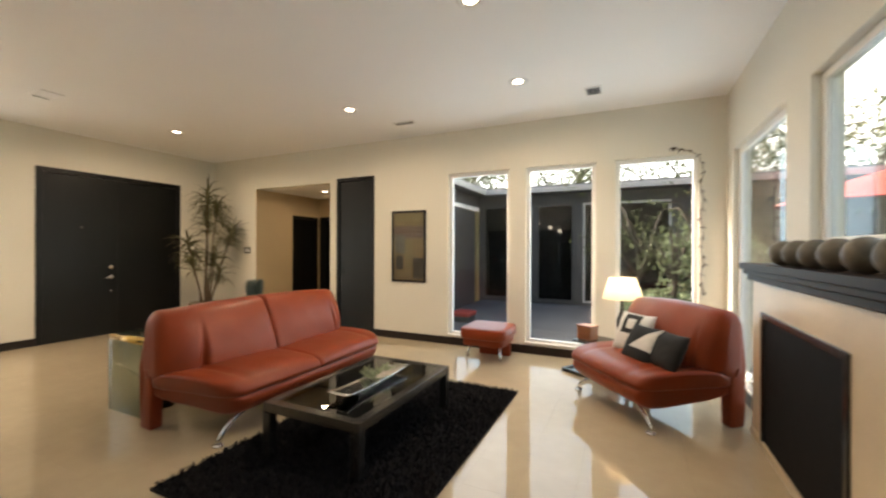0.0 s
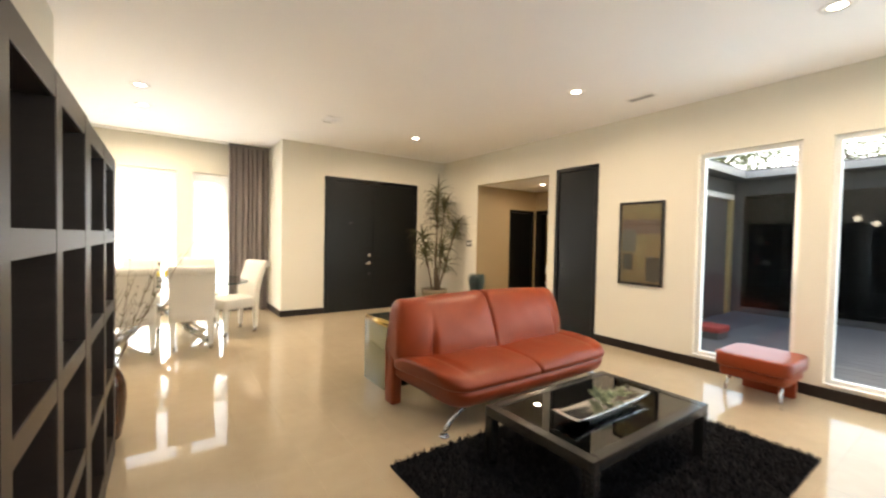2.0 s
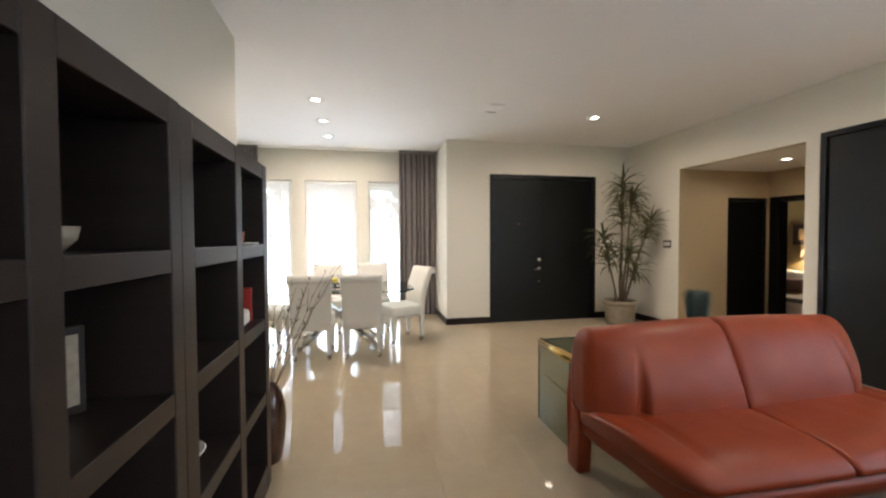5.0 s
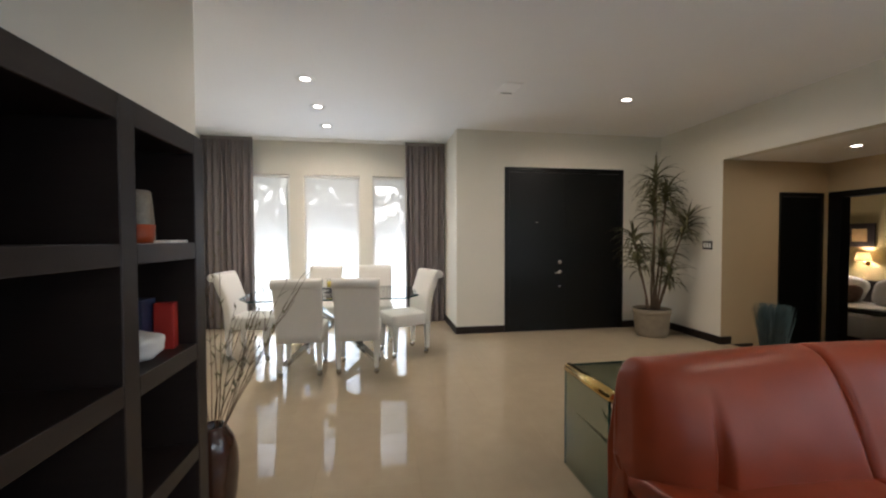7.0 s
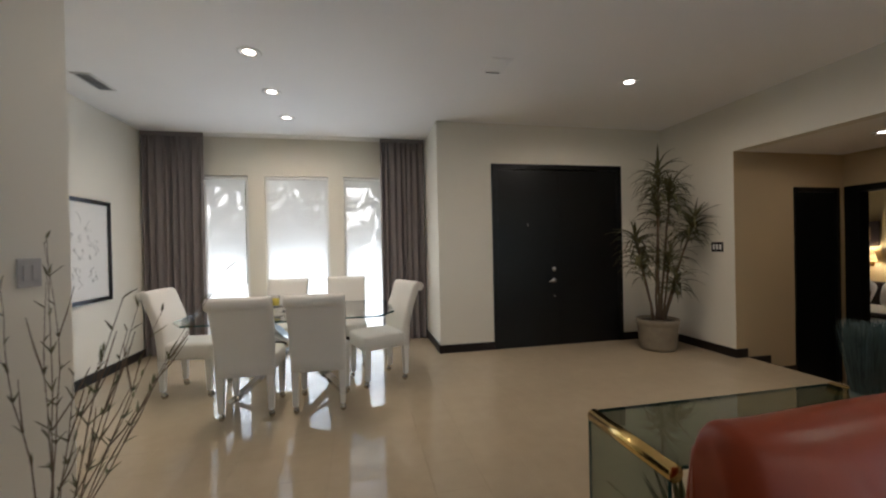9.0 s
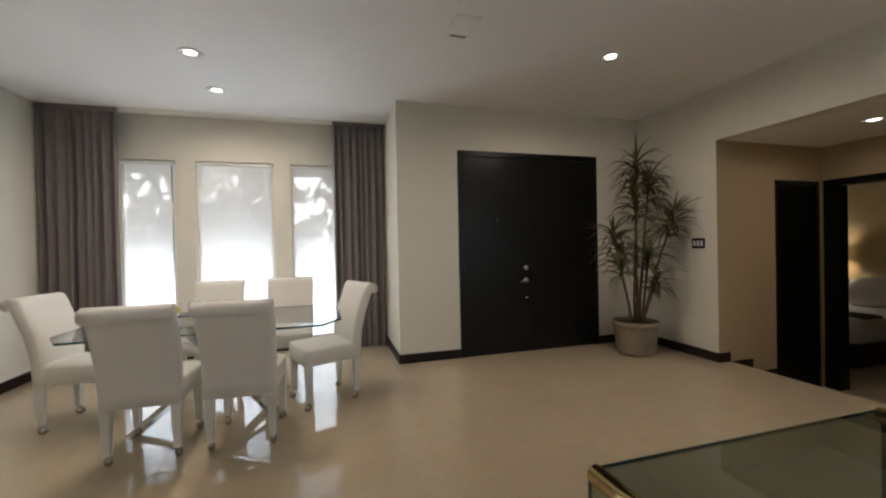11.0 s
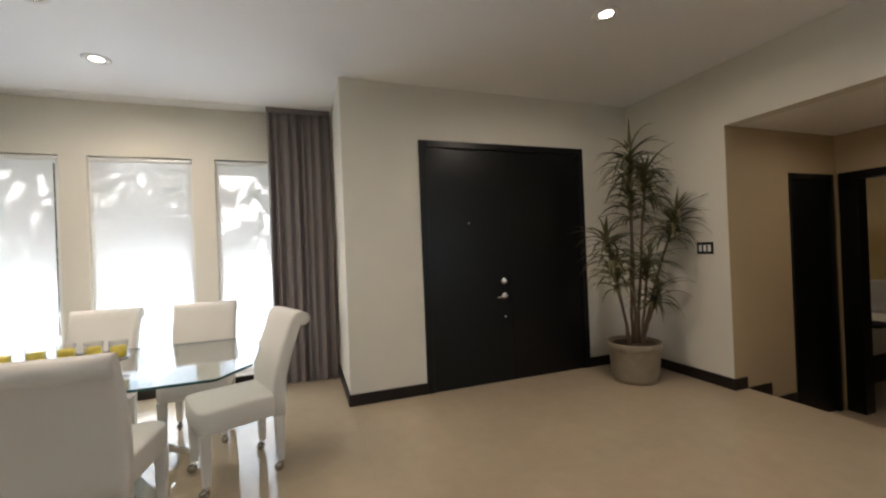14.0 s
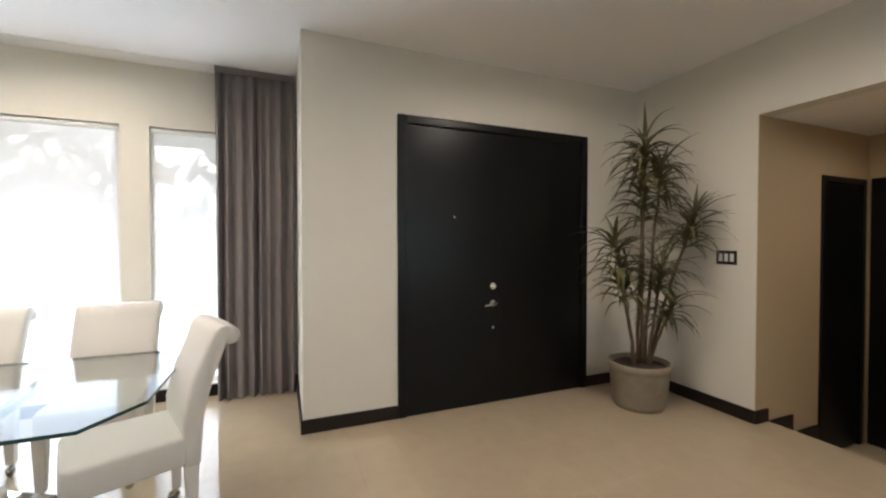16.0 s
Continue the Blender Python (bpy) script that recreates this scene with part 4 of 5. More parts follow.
# vase of bare twigs
tv = tagged(empty("floor_vase", -5.135, 0.45, 0), "tall dark brown glazed floor vase with bare twigs", "vase")
part("body", lathe([(0, 0), (0.075, 0), (0.085, 0.02), (0.105, 0.15), (0.114, 0.27), (0.108, 0.36), (0.088, 0.43), (0.062, 0.478), (0.055, 0.488), (0.048, 0.488), (0.046, 0.47), (0, 0.40)], 32), BROWNGLAZE, tv, "", True)
rng = random.Random(21)
buds = bmesh.new()
for i in range(13):
    bm = bmesh.new()
    a = rng.uniform(0.7, 3.9)
    lean = rng.uniform(0.05, 0.62)
    p, way = Vector((0.02 * math.cos(a), 0.02 * math.sin(a), 0.40)), Vector((math.cos(a) * lean, math.sin(a) * lean, 1)).normalized()
    if p.y + way.y * 1.0 < -0.30:
        way.y = abs(way.y) * 0.5
    pts, total = [p.copy()], rng.uniform(0.6, 1.12)
    for k in range(9):
        p = p + way * total / 9
        way = (way + Vector((rng.uniform(-0.09, 0.09), rng.uniform(-0.09, 0.09), rng.uniform(-0.06, 0.05)))).normalized()
        pts.append(p.copy())
        if k > 1:
            for _ in range(2 if k < 6 else 1):
                dd = (way + Vector((rng.uniform(-1, 1), rng.uniform(-1, 1), rng.uniform(-0.2, 0.6)))).normalized()
                blade(buds, p, dd, rng.uniform(0.02, 0.055), 0.010, 0.2, 3)
        if k in (3, 5) and rng.random() < 0.7:
            q, w2 = p.copy(), (way + Vector((rng.uniform(-0.6, 0.6), rng.uniform(-0.3, 0.6), 0.1))).normalized()
            tube([q, q + w2 * 0.09, q + w2 * 0.17 + Vector((0, 0, 0.02))], [0.0025, 0.002, 0.001], 5, bm)
    tube(pts, [0.0026 - 0.0018 * k / 9 for k in range(10)], 6, bm)
    part("twig", bm, STEM, tv, "thin brown twig")
tagged(part("dry_leaves", buds, LEAF, tv, "small dry green leaves"), kind="stuff")

# ---- entry plant ----
PX, PY = -8.19, 5.13
pot = tagged(empty("potted_plant", PX, PY, 0), "tall dracaena with long thin leaves in a taupe pot", "plant")
prof = [(0, 0), (0.195, 0), (0.205, 0.02)]
for k in range(12):
    z = 0.03 + 0.30 * k / 12
    prof += [(0.205 + 0.035 * z / 0.36, z), (0.215 + 0.035 * z / 0.36, z + 0.0125)]
prof += [(0.252, 0.335), (0.256, 0.345), (0.256, 0.385), (0.25, 0.39), (0.235, 0.388), (0.232, 0.34), (0, 0.34)]
part("pot", lathe(prof, 40), BASKET, pot, "ribbed taupe woven pot", True)
part("soil", lathe([(0, 0.341), (0.231, 0.341), (0.2, 0.36), (0.1, 0.37), (0, 0.37)], 24), SOIL, pot, "brown moss")
rng = random.Random(5)
heads = [((0.01, 0.01), (0.02, 0.03, 2.33), 1.00), ((0.03, 0.03), (0.07, 0.17, 2.16), 1.00), ((0.04, 0.08), (0.24, 0.36, 1.72), 1.05), ((0.02, -0.08), (0.07, -0.36, 1.51), 1.00), ((-0.02, 0.00), (-0.01, 0.04, 1.88), 0.85), ((0.06, 0.04), (0.19, 0.04, 1.28), 0.85), ((0.00, -0.05), (0.09, -0.31, 1.17), 0.70), ((0.05, 0.07), (0.24, 0.11, 0.98), 0.70)]
for (bx, by), (tx, ty, h), sz in heads:
    pts = [(bx + (tx - bx) * f ** 1.25 + rng.uniform(-0.006, 0.006), by + (ty - by) * f ** 1.25 + rng.uniform(-0.006, 0.006), 0.35 + (h - 0.42) * f) for f in [k / 10 for k in range(11)]]
    part("stem", tube(pts, [0.0155 - 0.005 * k / 10 for k in range(11)], 8), STEM, pot, "", True)
    bm = bmesh.new()
    reach = 0.30 * sz / (h - 0.35)
    for i in range(int(62 * sz)):
        f = rng.random()
        u = (1 - reach * (1 - f)) * 10
        n = min(9, int(u))
        k = Vector(pts[n]).lerp(Vector(pts[n + 1]), u - n)
        a, el = rng.uniform(0, 6.283), rng.uniform(0.2, 0.8) + 0.75 * f * f
        dx, dy = math.cos(a) * math.cos(el), math.sin(a) * math.cos(el)
        ln = rng.uniform(0.26, 0.44) * sz ** 0.5
        room = min(9.0 if dx > -0.05 else (k.x + PX + 8.69) / -dx, 9.0 if dy < 0.05 else (YN - 0.02 - k.y - PY) / dy)
        ln = min(ln, max(0.05, room * 0.95))
        blade(bm, k, (dx, dy, math.sin(el)), ln, rng.uniform(0.036, 0.050), rng.uniform(1.0, 2.8), 8)
    part("leaf_head", bm, LEAF, pot, "long drooping green leaves")

# ---- wall plates ----
def switch_plate(m, gangs, material, label):
    s = empty("light_switch")
    w = 0.045 * gangs + 0.03
    part("plate", box(-w / 2, w / 2, -0.006, -0.0005, -0.058, 0.058, 0.002, 1), material, s)
    for i in range(gangs):
        cx = -w / 2 + 0.0375 + 0.045 * i
        part("rocker", box(cx - 0.015, cx + 0.015, -0.010, -0.006, -0.032, 0.032, 0.002, 1), WHITE if gangs == 3 else GREYMETAL, s)
    s.matrix_world = m
    return tagged(s, label, "light switch")


switch_plate(pose(-7.80, YN, 1.297), 3, BLACKMETAL, "dark three-gang switch plate with white rockers")
switch_plate(pose(-5.63, YS, 1.30, 0, 0, 180), 2, GREYMETAL, "grey two-gang switch plate by the bookcase")

# ---- pictures ----
pc = tagged(empty("framed_picture", -4.375, YN, 1.37), "sepia print in a thin black frame under glass", "picture")
W2, H2 = 0.285, 0.525
fr = box(-W2, W2, -0.028, -0.001, H2 - 0.032, H2, 0.003)
box(-W2, W2, -0.028, -0.001, -H2, -H2 + 0.032, 0.003, bm=fr)
box(-W2, -W2 + 0.032, -0.028, -0.001, -H2 + 0.032, H2 - 0.032, 0.003, bm=fr)
box(W2 - 0.032, W2, -0.028, -0.001, -H2 + 0.032, H2 - 0.032, 0.003, bm=fr)
part("frame", fr, BLACKMETAL, pc)
part("print", box(-W2 + 0.03, W2 - 0.03, -0.012, -0.004, -H2 + 0.03, H2 - 0.03), PICBROWN, pc, "brown sepia print")
# Flat colour patches with uneven edges, laid over the brown print.
for name, material, x0, x1, z0, z1, d in (
        ("golden_band", PICGOLD, -0.25, 0.25, 0.37, 0.49, 0.0), ("plum_field", PICPLUM, -0.25, 0.25, 0.12, 0.30, 0.0),
        ("grey_panel", PICGREY, -0.235, -0.06, -0.10, 0.17, 0.001), ("pale_column", PICGOLD, -0.05, 0.06, -0.32, 0.10, 0.001),
        ("dark_block", PICDARK, 0.075, 0.25, -0.47, -0.17, 0.001), ("pale_streak", BASKET, 0.075, 0.17, -0.165, -0.15, 0.001),
        ("dark_foot", PICDARK, -0.22, -0.09, -0.34, -0.13, 0.002)):
    bm = bmesh.new()
    rg = random.Random(name)
    n = 10
    edge = [(x0 + (x1 - x0) * k / n, z1 + rg.uniform(-0.012, 0.012)) for k in range(n + 1)] + [(x1 - (x1 - x0) * k / n, z0 + rg.uniform(-0.012, 0.012)) for k in range(n + 1)]
    lo = [bm.verts.new((max(-0.253, min(0.253, x)), -0.0121 - d, max(-0.493, min(0.493, z)))) for x, z in edge]
    hi = [bm.verts.new((v.co.x, -0.0125 - d, v.co.z)) for v in lo]
    bm.faces.new(hi[::-1])
    for k in range(len(lo)):
        q = (k + 1) % len(lo)
        bm.faces.new((lo[k], lo[q], hi[q], hi[k]))
    bmesh.ops.recalc_face_normals(bm, faces=bm.faces[:])
    part(name, bm, material, pc)
part("glazing", box(-W2 + 0.03, W2 - 0.03, -0.020, -0.017, -H2 + 0.03, H2 - 0.03), GLASS, pc, "clear glass")

pc = tagged(empty("framed_drawing", -8.17, YD, 1.40), "wide ink drawing on white paper in a black frame", "picture")
W2, H2 = 0.77, 0.55
fr = box(-W2, W2, 0.001, 0.03, H2 - 0.045, H2, 0.003)
box(-W2, W2, 0.001, 0.03, -H2, -H2 + 0.045, 0.003, bm=fr)
box(-W2, -W2 + 0.045, 0.001, 0.03, -H2 + 0.045, H2 - 0.045, 0.003, bm=fr)
box(W2 - 0.045, W2, 0.001, 0.03, -H2 + 0.045, H2 - 0.045, 0.003, bm=fr)
part("frame", fr, BLACKMETAL, pc)
part("paper", box(-W2 + 0.04, W2 - 0.04, 0.004, 0.012, -H2 + 0.04, H2 - 0.04), MAT, pc, "white paper")
bm = bmesh.new()
for i in range(70):
    x, z = rng.uniform(-0.55, 0.5), rng.uniform(-0.30, 0.30)
    pts = [(x, 0.0135, z)]
    for k in range(4):
        x, z = x + rng.uniform(-0.05, 0.05), z + rng.uniform(-0.05, 0.05)
        pts.append((x, 0.0135, z))
    tube(pts, 0.0014, 4, bm)
part("ink_lines", bm, INK, pc, "fine grey ink lines")

# ---- dining area ----
DARKMETAL = mat("dark_caster_metal", (0.42, 0.38, 0.31), 0.2, 1.0, var=0.1, bump=0)

def dining_chair(m):
    c = empty("dining_chair")
    part("seat", soft_box(0.01, 0, 0.435, 0.50, 0.46, 0.15, 0.22, 32, 14, shape=lambda v: Vector((v.x, v.y * (0.97 + 0.05 * v.x), v.z + ((0.22 * (1 - v.x * v.x) * (1 - v.y * v.y) + 0.10 * noise.noise(Vector((v.x * 2.3, v.y * 2.3, 5.0)))) if v.z > 0 else 0)))), LINEN, c, "", True)
    rings = []
    for z, x, th in ((0.36, -0.205, 0.075), (0.45, -0.205, 0.085), (0.6, -0.215, 0.10), (0.75, -0.250, 0.10), (0.88, -0.300, 0.098), (0.94, -0.322, 0.10), (0.98, -0.338, 0.10), (1.002, -0.346, 0.07), (1.010, -0.350, 0.03)):
        wd = 0.215 + 0.02 * z
        ring = []
        for k in range(24):
            a = 2 * math.pi * k / 24
            ca, sa = math.cos(a), math.sin(a)
            puff = 0.008 * noise.noise(Vector((sa * 2.1, z * 6.0, 2.0 if ca > 0 else 7.0)))
            ring.append((x + math.copysign(abs(ca) ** 0.4, ca) * (th / 2 + puff), math.copysign(abs(sa) ** 0.22, sa) * wd, z))
        rings.append(ring)
    part("backrest", loft(rings), LINEN, c, "", True)
    roll = tube([(-0.372, -0.231 + 0.462 * k / 6, 0.960 + 0.002 * math.sin(k * 2.1)) for k in range(7)], [0.044, 0.047, 0.048, 0.048, 0.048, 0.047, 0.044], 18)
    part("back_roll", roll, LINEN, c, "rolled-over top edge", True)
    for x, y in ((-0.205, -0.19), (-0.205, 0.19), (0.215, -0.195), (0.215, 0.195)):
        bm = loft([[(x + sx * h, y + sy * h, z) for sx, sy in ((-1, -1), (1, -1), (1, 1), (-1, 1))] for z, h in ((0.075, 0.019), (0.37, 0.029))])
        leg = part("leg", bm, LINEN, c)
        cs_ = lathe([(0, 0.045), (0.011, 0.045), (0.015, 0.055), (0.015, 0.076), (0, 0.077)], 12, cx=x, cy=y)
        part("caster_stem", cs_, NICKEL, leg, "metal caster stem", True)
        wh = lathe([(0, -0.022), (0.018, -0.020), (0.028, -0.011), (0.031, 0.0), (0.028, 0.011), (0.018, 0.020), (0, 0.022)], 16)
        bmesh.ops.transform(wh, matrix=pose(x + 0.012, y, 0.0312, 90, 0, 20), verts=wh.verts)
        part("caster", wh, DARKMETAL, leg, "small ball caster", True)
    c.matrix_world = m
    return tagged(c, "ivory upholstered dining chair with rolled back and casters", "chair", "chairs round the dining table")


first = dining_chair(pose(-7.40, 0.47, 0, 0, 0, 180))
for x, y, a in ((-7.395, 1.045, 178), (-7.934, 1.570, -68.4), (-8.046, -0.208, 83.6), (-8.63, 0.51, 0), (-8.63, 1.215, 1)):
    copy_thing(first, pose(x, y, 0, 0, 0, a))

dt = tagged(empty("dining_table", -7.99, 0.73, 0), "glass-topped dining table with clipped corners on crossed legs", "dining table")
hx, hy, cx, cy = 0.57, 0.975, 0.24, 0.15
outline = [(-hx, -hy + cy), (-hx + cx, -hy), (hx - cx, -hy), (hx, -hy + cy), (hx, hy - cy), (hx - cx, hy), (-hx + cx, hy), (-hx, hy - cy)]
part("glass_top", prism(outline, 0.735, 0.750), GLASS, dt, "clear glass top")
edge = bmesh.new()
n = len(outline)
for i in range(n):
    (ax, ay), (bx, by) = outline[i], outline[(i + 1) % n]
    q = [edge.verts.new((px * k, py * k, z)) for (px, py), z, k in (((ax, ay), 0.7352, 1.0008), ((bx, by), 0.7352, 1.0008), ((bx, by), 0.7498, 1.0008), ((ax, ay), 0.7498, 1.0008), ((ax, ay), 0.7352, 1.003), ((bx, by), 0.7352, 1.003), ((bx, by), 0.7498, 1.003), ((ax, ay), 0.7498, 1.003))]
    for f in ((0, 1, 2, 3), (4, 7, 6, 5), (0, 4, 5, 1), (3, 2, 6, 7)):
        edge.faces.new([q[j] for j in f])
part("glass_edge", edge, GLASSEDGE, dt, "green glass edge")
for sx, sy in ((1, 1), (1, -1), (-1, 1), (-1, -1)):
    a, b = Vector((0.35 * sx, -0.50 * sy, 0.0)), Vector((-0.28 * sx, 0.40 * sy, 0.715))
    dirn = (b - a).normalized()
    sd = Vector((-dirn.y, dirn.x, 0)).normalized()
    bm = loft([[p + sd * u * 0.045 + Vector((0, 0, 0)) + Vector((dirn.x, dirn.y, 0)).normalized() * v * 0.03 for u, v in ((-1, -1), (1, -1), (1, 1), (-1, 1))] for p in (a + Vector((0, 0, 0.001)), b + Vector((0, 0, 0.01 * sx * sy)))])
    part("leg", bm, SILVER, dt, "polished metal crossed leg")
for sx in (-1, 1):
    for sy in (-1, 1):
        part("top_pad", lathe([(0, 0.7255), (0.045, 0.7255), (0.045, 0.7345), (0, 0.7345)], 20, cx=0.28 * sx, cy=0.40 * sy), SILVER, dt)

# candle holder
ch = tagged(empty("candle_holder", -7.95, 0.68, 0.751), "black iron holder with a row of glass candle cups", "candle holder")
arc = [(-0.045 + 0.05 * (k / 10 * 2 - 1) ** 2, -0.28 + 0.56 * k / 10, 0.045) for k in range(11)]
part("arm", tube(arc, 0.006, 8), IRON, ch, "", True)
part("base", lathe([(0, 0), (0.075, 0), (0.075, 0.006), (0.02, 0.012), (0.01, 0.045), (0, 0.046)], 24, cx=-0.045), IRON, ch, "", True)
for k in range(5):
    y = -0.27 + 0.135 * k
    x = -0.045 + 0.05 * (y / 0.28) ** 2
    part("cup_plate", lathe([(0, 0.051), (0.05, 0.051), (0.052, 0.057), (0, 0.057)], 20, cx=x, cy=y), IRON, ch)
    g = part("glass_cup", lathe([(0.043, 0.058), (0.046, 0.06), (0.048, 0.165), (0.045, 0.165), (0.043, 0.066), (0.0, 0.064)], 24, cx=x, cy=y), CUPGLASS, ch, "clear glass cup", True)
    part("candle", lathe([(0, 0.067), (0.039, 0.067), (0.041, 0.130), (0.03, 0.132), (0, 0.127)], 20, cx=x, cy=y), WAX, ch, "yellow candle", True)


def curtain(y0, y1, label):
    c = tagged(empty("curtain", XW + 0.19, (y0 + y1) / 2, 0), label, "curtain", "dining curtains")
    w = y1 - y0
    n, m = 150, 20
    folds = w / 0.085
    rg = random.Random(int(y1 * 10) + 50)
    ph = [rg.uniform(-0.5, 0.5) for _ in range(40)]
    bm = bmesh.new()
    for off in (0.0, 0.004):
        rows = []
        for j in range(m + 1):
            z = 0.012 + (2.972 - 0.012) * j / m
            row = []
            for i in range(n + 1):
                u = i / n
                amp = (0.027 + 0.013 * math.sin(u * 17 + ph[0]) + 0.006 * math.sin(u * 41 + ph[2])) * (1 if j < m - 1 else 0.7) * (1.1 - 0.25 * j / m)
                sway = 0.004 * math.sin(z * 3 + u * 9)
                row.append(bm.verts.new((amp * math.sin(2 * math.pi * folds * u + 1.1 * math.sin(u * 11 + ph[1]) + 0.15 * math.sin(z * 2)) + sway + off, -w / 2 + w * u, z)))
            rows.append(row)
        for j in range(m):
            for i in range(n):
                f = (rows[j][i], rows[j][i + 1], rows[j + 1][i + 1], rows[j + 1][i])
                bm.faces.new(f if off else f[::-1])
    part("drape", bm, CURTAIN, c, "", True)
    part("heading_tape", box(0.020, 0.03, -w / 2, w / 2, 2.915, 2.974, 0.002), CURTAIN, c)


curtain(-1.40, -0.66, "floor-length taupe curtain gathered beside the windows")
curtain(1.70, 2.35, "floor-length taupe curtain gathered beside the entry wall")
rod = tagged(empty("curtain_track", XW + 0.20, 0.47, 2.984), "slim white curtain track below the ceiling", "curtain track")
part("track", box(-0.014, 0.014, -1.88, 1.88, -0.012, 0.010, 0.003), WHITE, rod)
for y in (-1.6, -0.55, 0.5, 1.6):
    part("bracket", box(-0.198, 0.014, y - 0.012, y + 0.012, 0.0095, 0.0155, 0.002), WHITE, rod)

# ---- fireplace corner ----
fp = tagged(empty("fireplace", XE, 2.75, 0), "beige stone fireplace with black firebox and dark mantel", "fireplace")
FX = -0.12
bm = wall_boxes("y", FX, -0.002, -1.45, 1.42, 0, 1.12, [(0.05 - 0.05, 1.18, 0.001, 0.92)])
part("surround", bm, STONE, fp, "beige stone surround")
part("hearth", box(FX - 0.012, FX, -1.45, 1.42, 0.0, 0.06, 0.003), STONE, fp)
part("firebox", box(FX + 0.05, -0.004, 0.001, 1.179, 0.001, 0.919), FIREVENTBLACK, fp, "black firebox")
fr = box(FX - 0.012, FX + 0.006, 0.0, 0.04, 0.0, 0.92, 0.002)
box(FX - 0.012, FX + 0.006, 1.14, 1.18, 0.0, 0.92, 0.002, bm=fr)
box(FX - 0.012, FX + 0.006, 0.04, 1.14, 0.88, 0.92, 0.002, bm=fr)
part("screen_frame", fr, BLACKMETAL, fp, "black metal frame")
part("screen", box(FX, FX + 0.004, 0.04, 1.14, 0.06, 0.88), FIREVENTBLACK, fp, "black mesh screen")
mt = box(FX - 0.075, -0.002, -1.50, 1.46, 1.20, 1.245, 0.004)
box(FX - 0.055, -0.002, -1.49, 1.45, 1.165, 1.20, 0.006, bm=mt)
box(FX - 0.03, -0.002, -1.47, 1.435, 1.12, 1.165, 0.008, bm=mt)
part("mantel", mt, MANTEL, fp, "dark moulded wooden mantel")
for i, y in enumerate((3.62, 3.39, 3.16, 2.93, 2.70, 2.47, 2.24)):
    b = part("decorative_ball", soft_box(0, 0, 0.074, 0.15, 0.15, 0.15, 1.0, 24, 14), BALL, None, "", True)
    b.matrix_world = pose(XE - 0.095, y, 1.245, 0, 0, i * 50)
    tagged(b, "mottled bronze decorative ball on the mantel", "ornament", "row of mantel balls")

# corner side table with lamp and wooden box
st = tagged(empty("side_table", -1.62, 5.12, 0, -32), "black side table with a glass base shelf in the corner", "side table")
fr = box(-0.40, 0.35, -0.28, -0.25, 0.0, 0.04, 0.003)
box(-0.40, 0.35, 0.18, 0.21, 0.0, 0.04, 0.003, bm=fr)
box(-0.40, -0.37, -0.25, 0.18, 0.0, 0.04, 0.003, bm=fr)
box(0.32, 0.35, -0.25, 0.18, 0.0, 0.04, 0.003, bm=fr)
part("base_frame", fr, BLACKMETAL, st)
part("base_glass", box(-0.37, 0.32, -0.25, 0.18, 0.012, 0.024), GLASSDARK, st, "smoked glass")
for x, y in ((-0.10, -0.10), (-0.10, 0.14), (0.26, -0.10), (0.26, 0.14)):
    part("leg", box(x - 0.014, x + 0.014, y - 0.014, y + 0.014, 0.041, 0.33, 0.002), BLACKMETAL, st)
part("tabletop", box(-0.33, 0.32, -0.20, 0.20, 0.33, 0.355, 0.004), BLACKMETAL, st)
wb = tagged(empty("wooden_box", -1.85, 5.22, 0.355, -32), "small brown wooden box on the corner table", "box")
part("body", box(-0.085, 0.085, -0.07, 0.07, 0, 0.13, 0.004), WOODWARM, wb)
part("lid", box(-0.09, 0.09, -0.075, 0.075, 0.131, 0.15, 0.004), WOODWARM, wb)
tl = tagged(empty("table_lamp", -1.50, 5.13, 0.355), "lit table lamp with a cream pleated shade", "table lamp")
part("base", lathe([(0, 0), (0.085, 0), (0.085, 0.012), (0.03, 0.025), (0.02, 0.07), (0.055, 0.17), (0.06, 0.24), (0.03, 0.32), (0.013, 0.36), (0.013, 0.46), (0, 0.46)], 24), IRON, tl, "dark metal lamp base", True)
bm = bmesh.new()
k = 40
ra = [[bm.verts.new((r * math.cos(2 * math.pi * i / k) * (1 + 0.008 * (-1) ** i), r * math.sin(2 * math.pi * i / k) * (1 + 0.008 * (-1) ** i), z)) for i in range(k)] for r, z in ((0.195, 0.47), (0.165, 0.58), (0.125, 0.69))]
for a, b in zip(ra, ra[1:]):
    for i in range(k):
        bm.faces.new((a[i], a[(i + 1) % k], b[(i + 1) % k], b[i]))
part("shade", bm, LAMPSHADE, tl, "cream cloth shade", True)
part("bulb", soft_box(0, 0, 0.54, 0.06, 0.06, 0.09, 1.0, 16, 10), BULB, tl, "lit bulb", True)
lamp("table_lamp_light", "POINT", 1.5, pose(-1.50, 5.13, 0.355 + 0.60), WARM, radius=0.05)


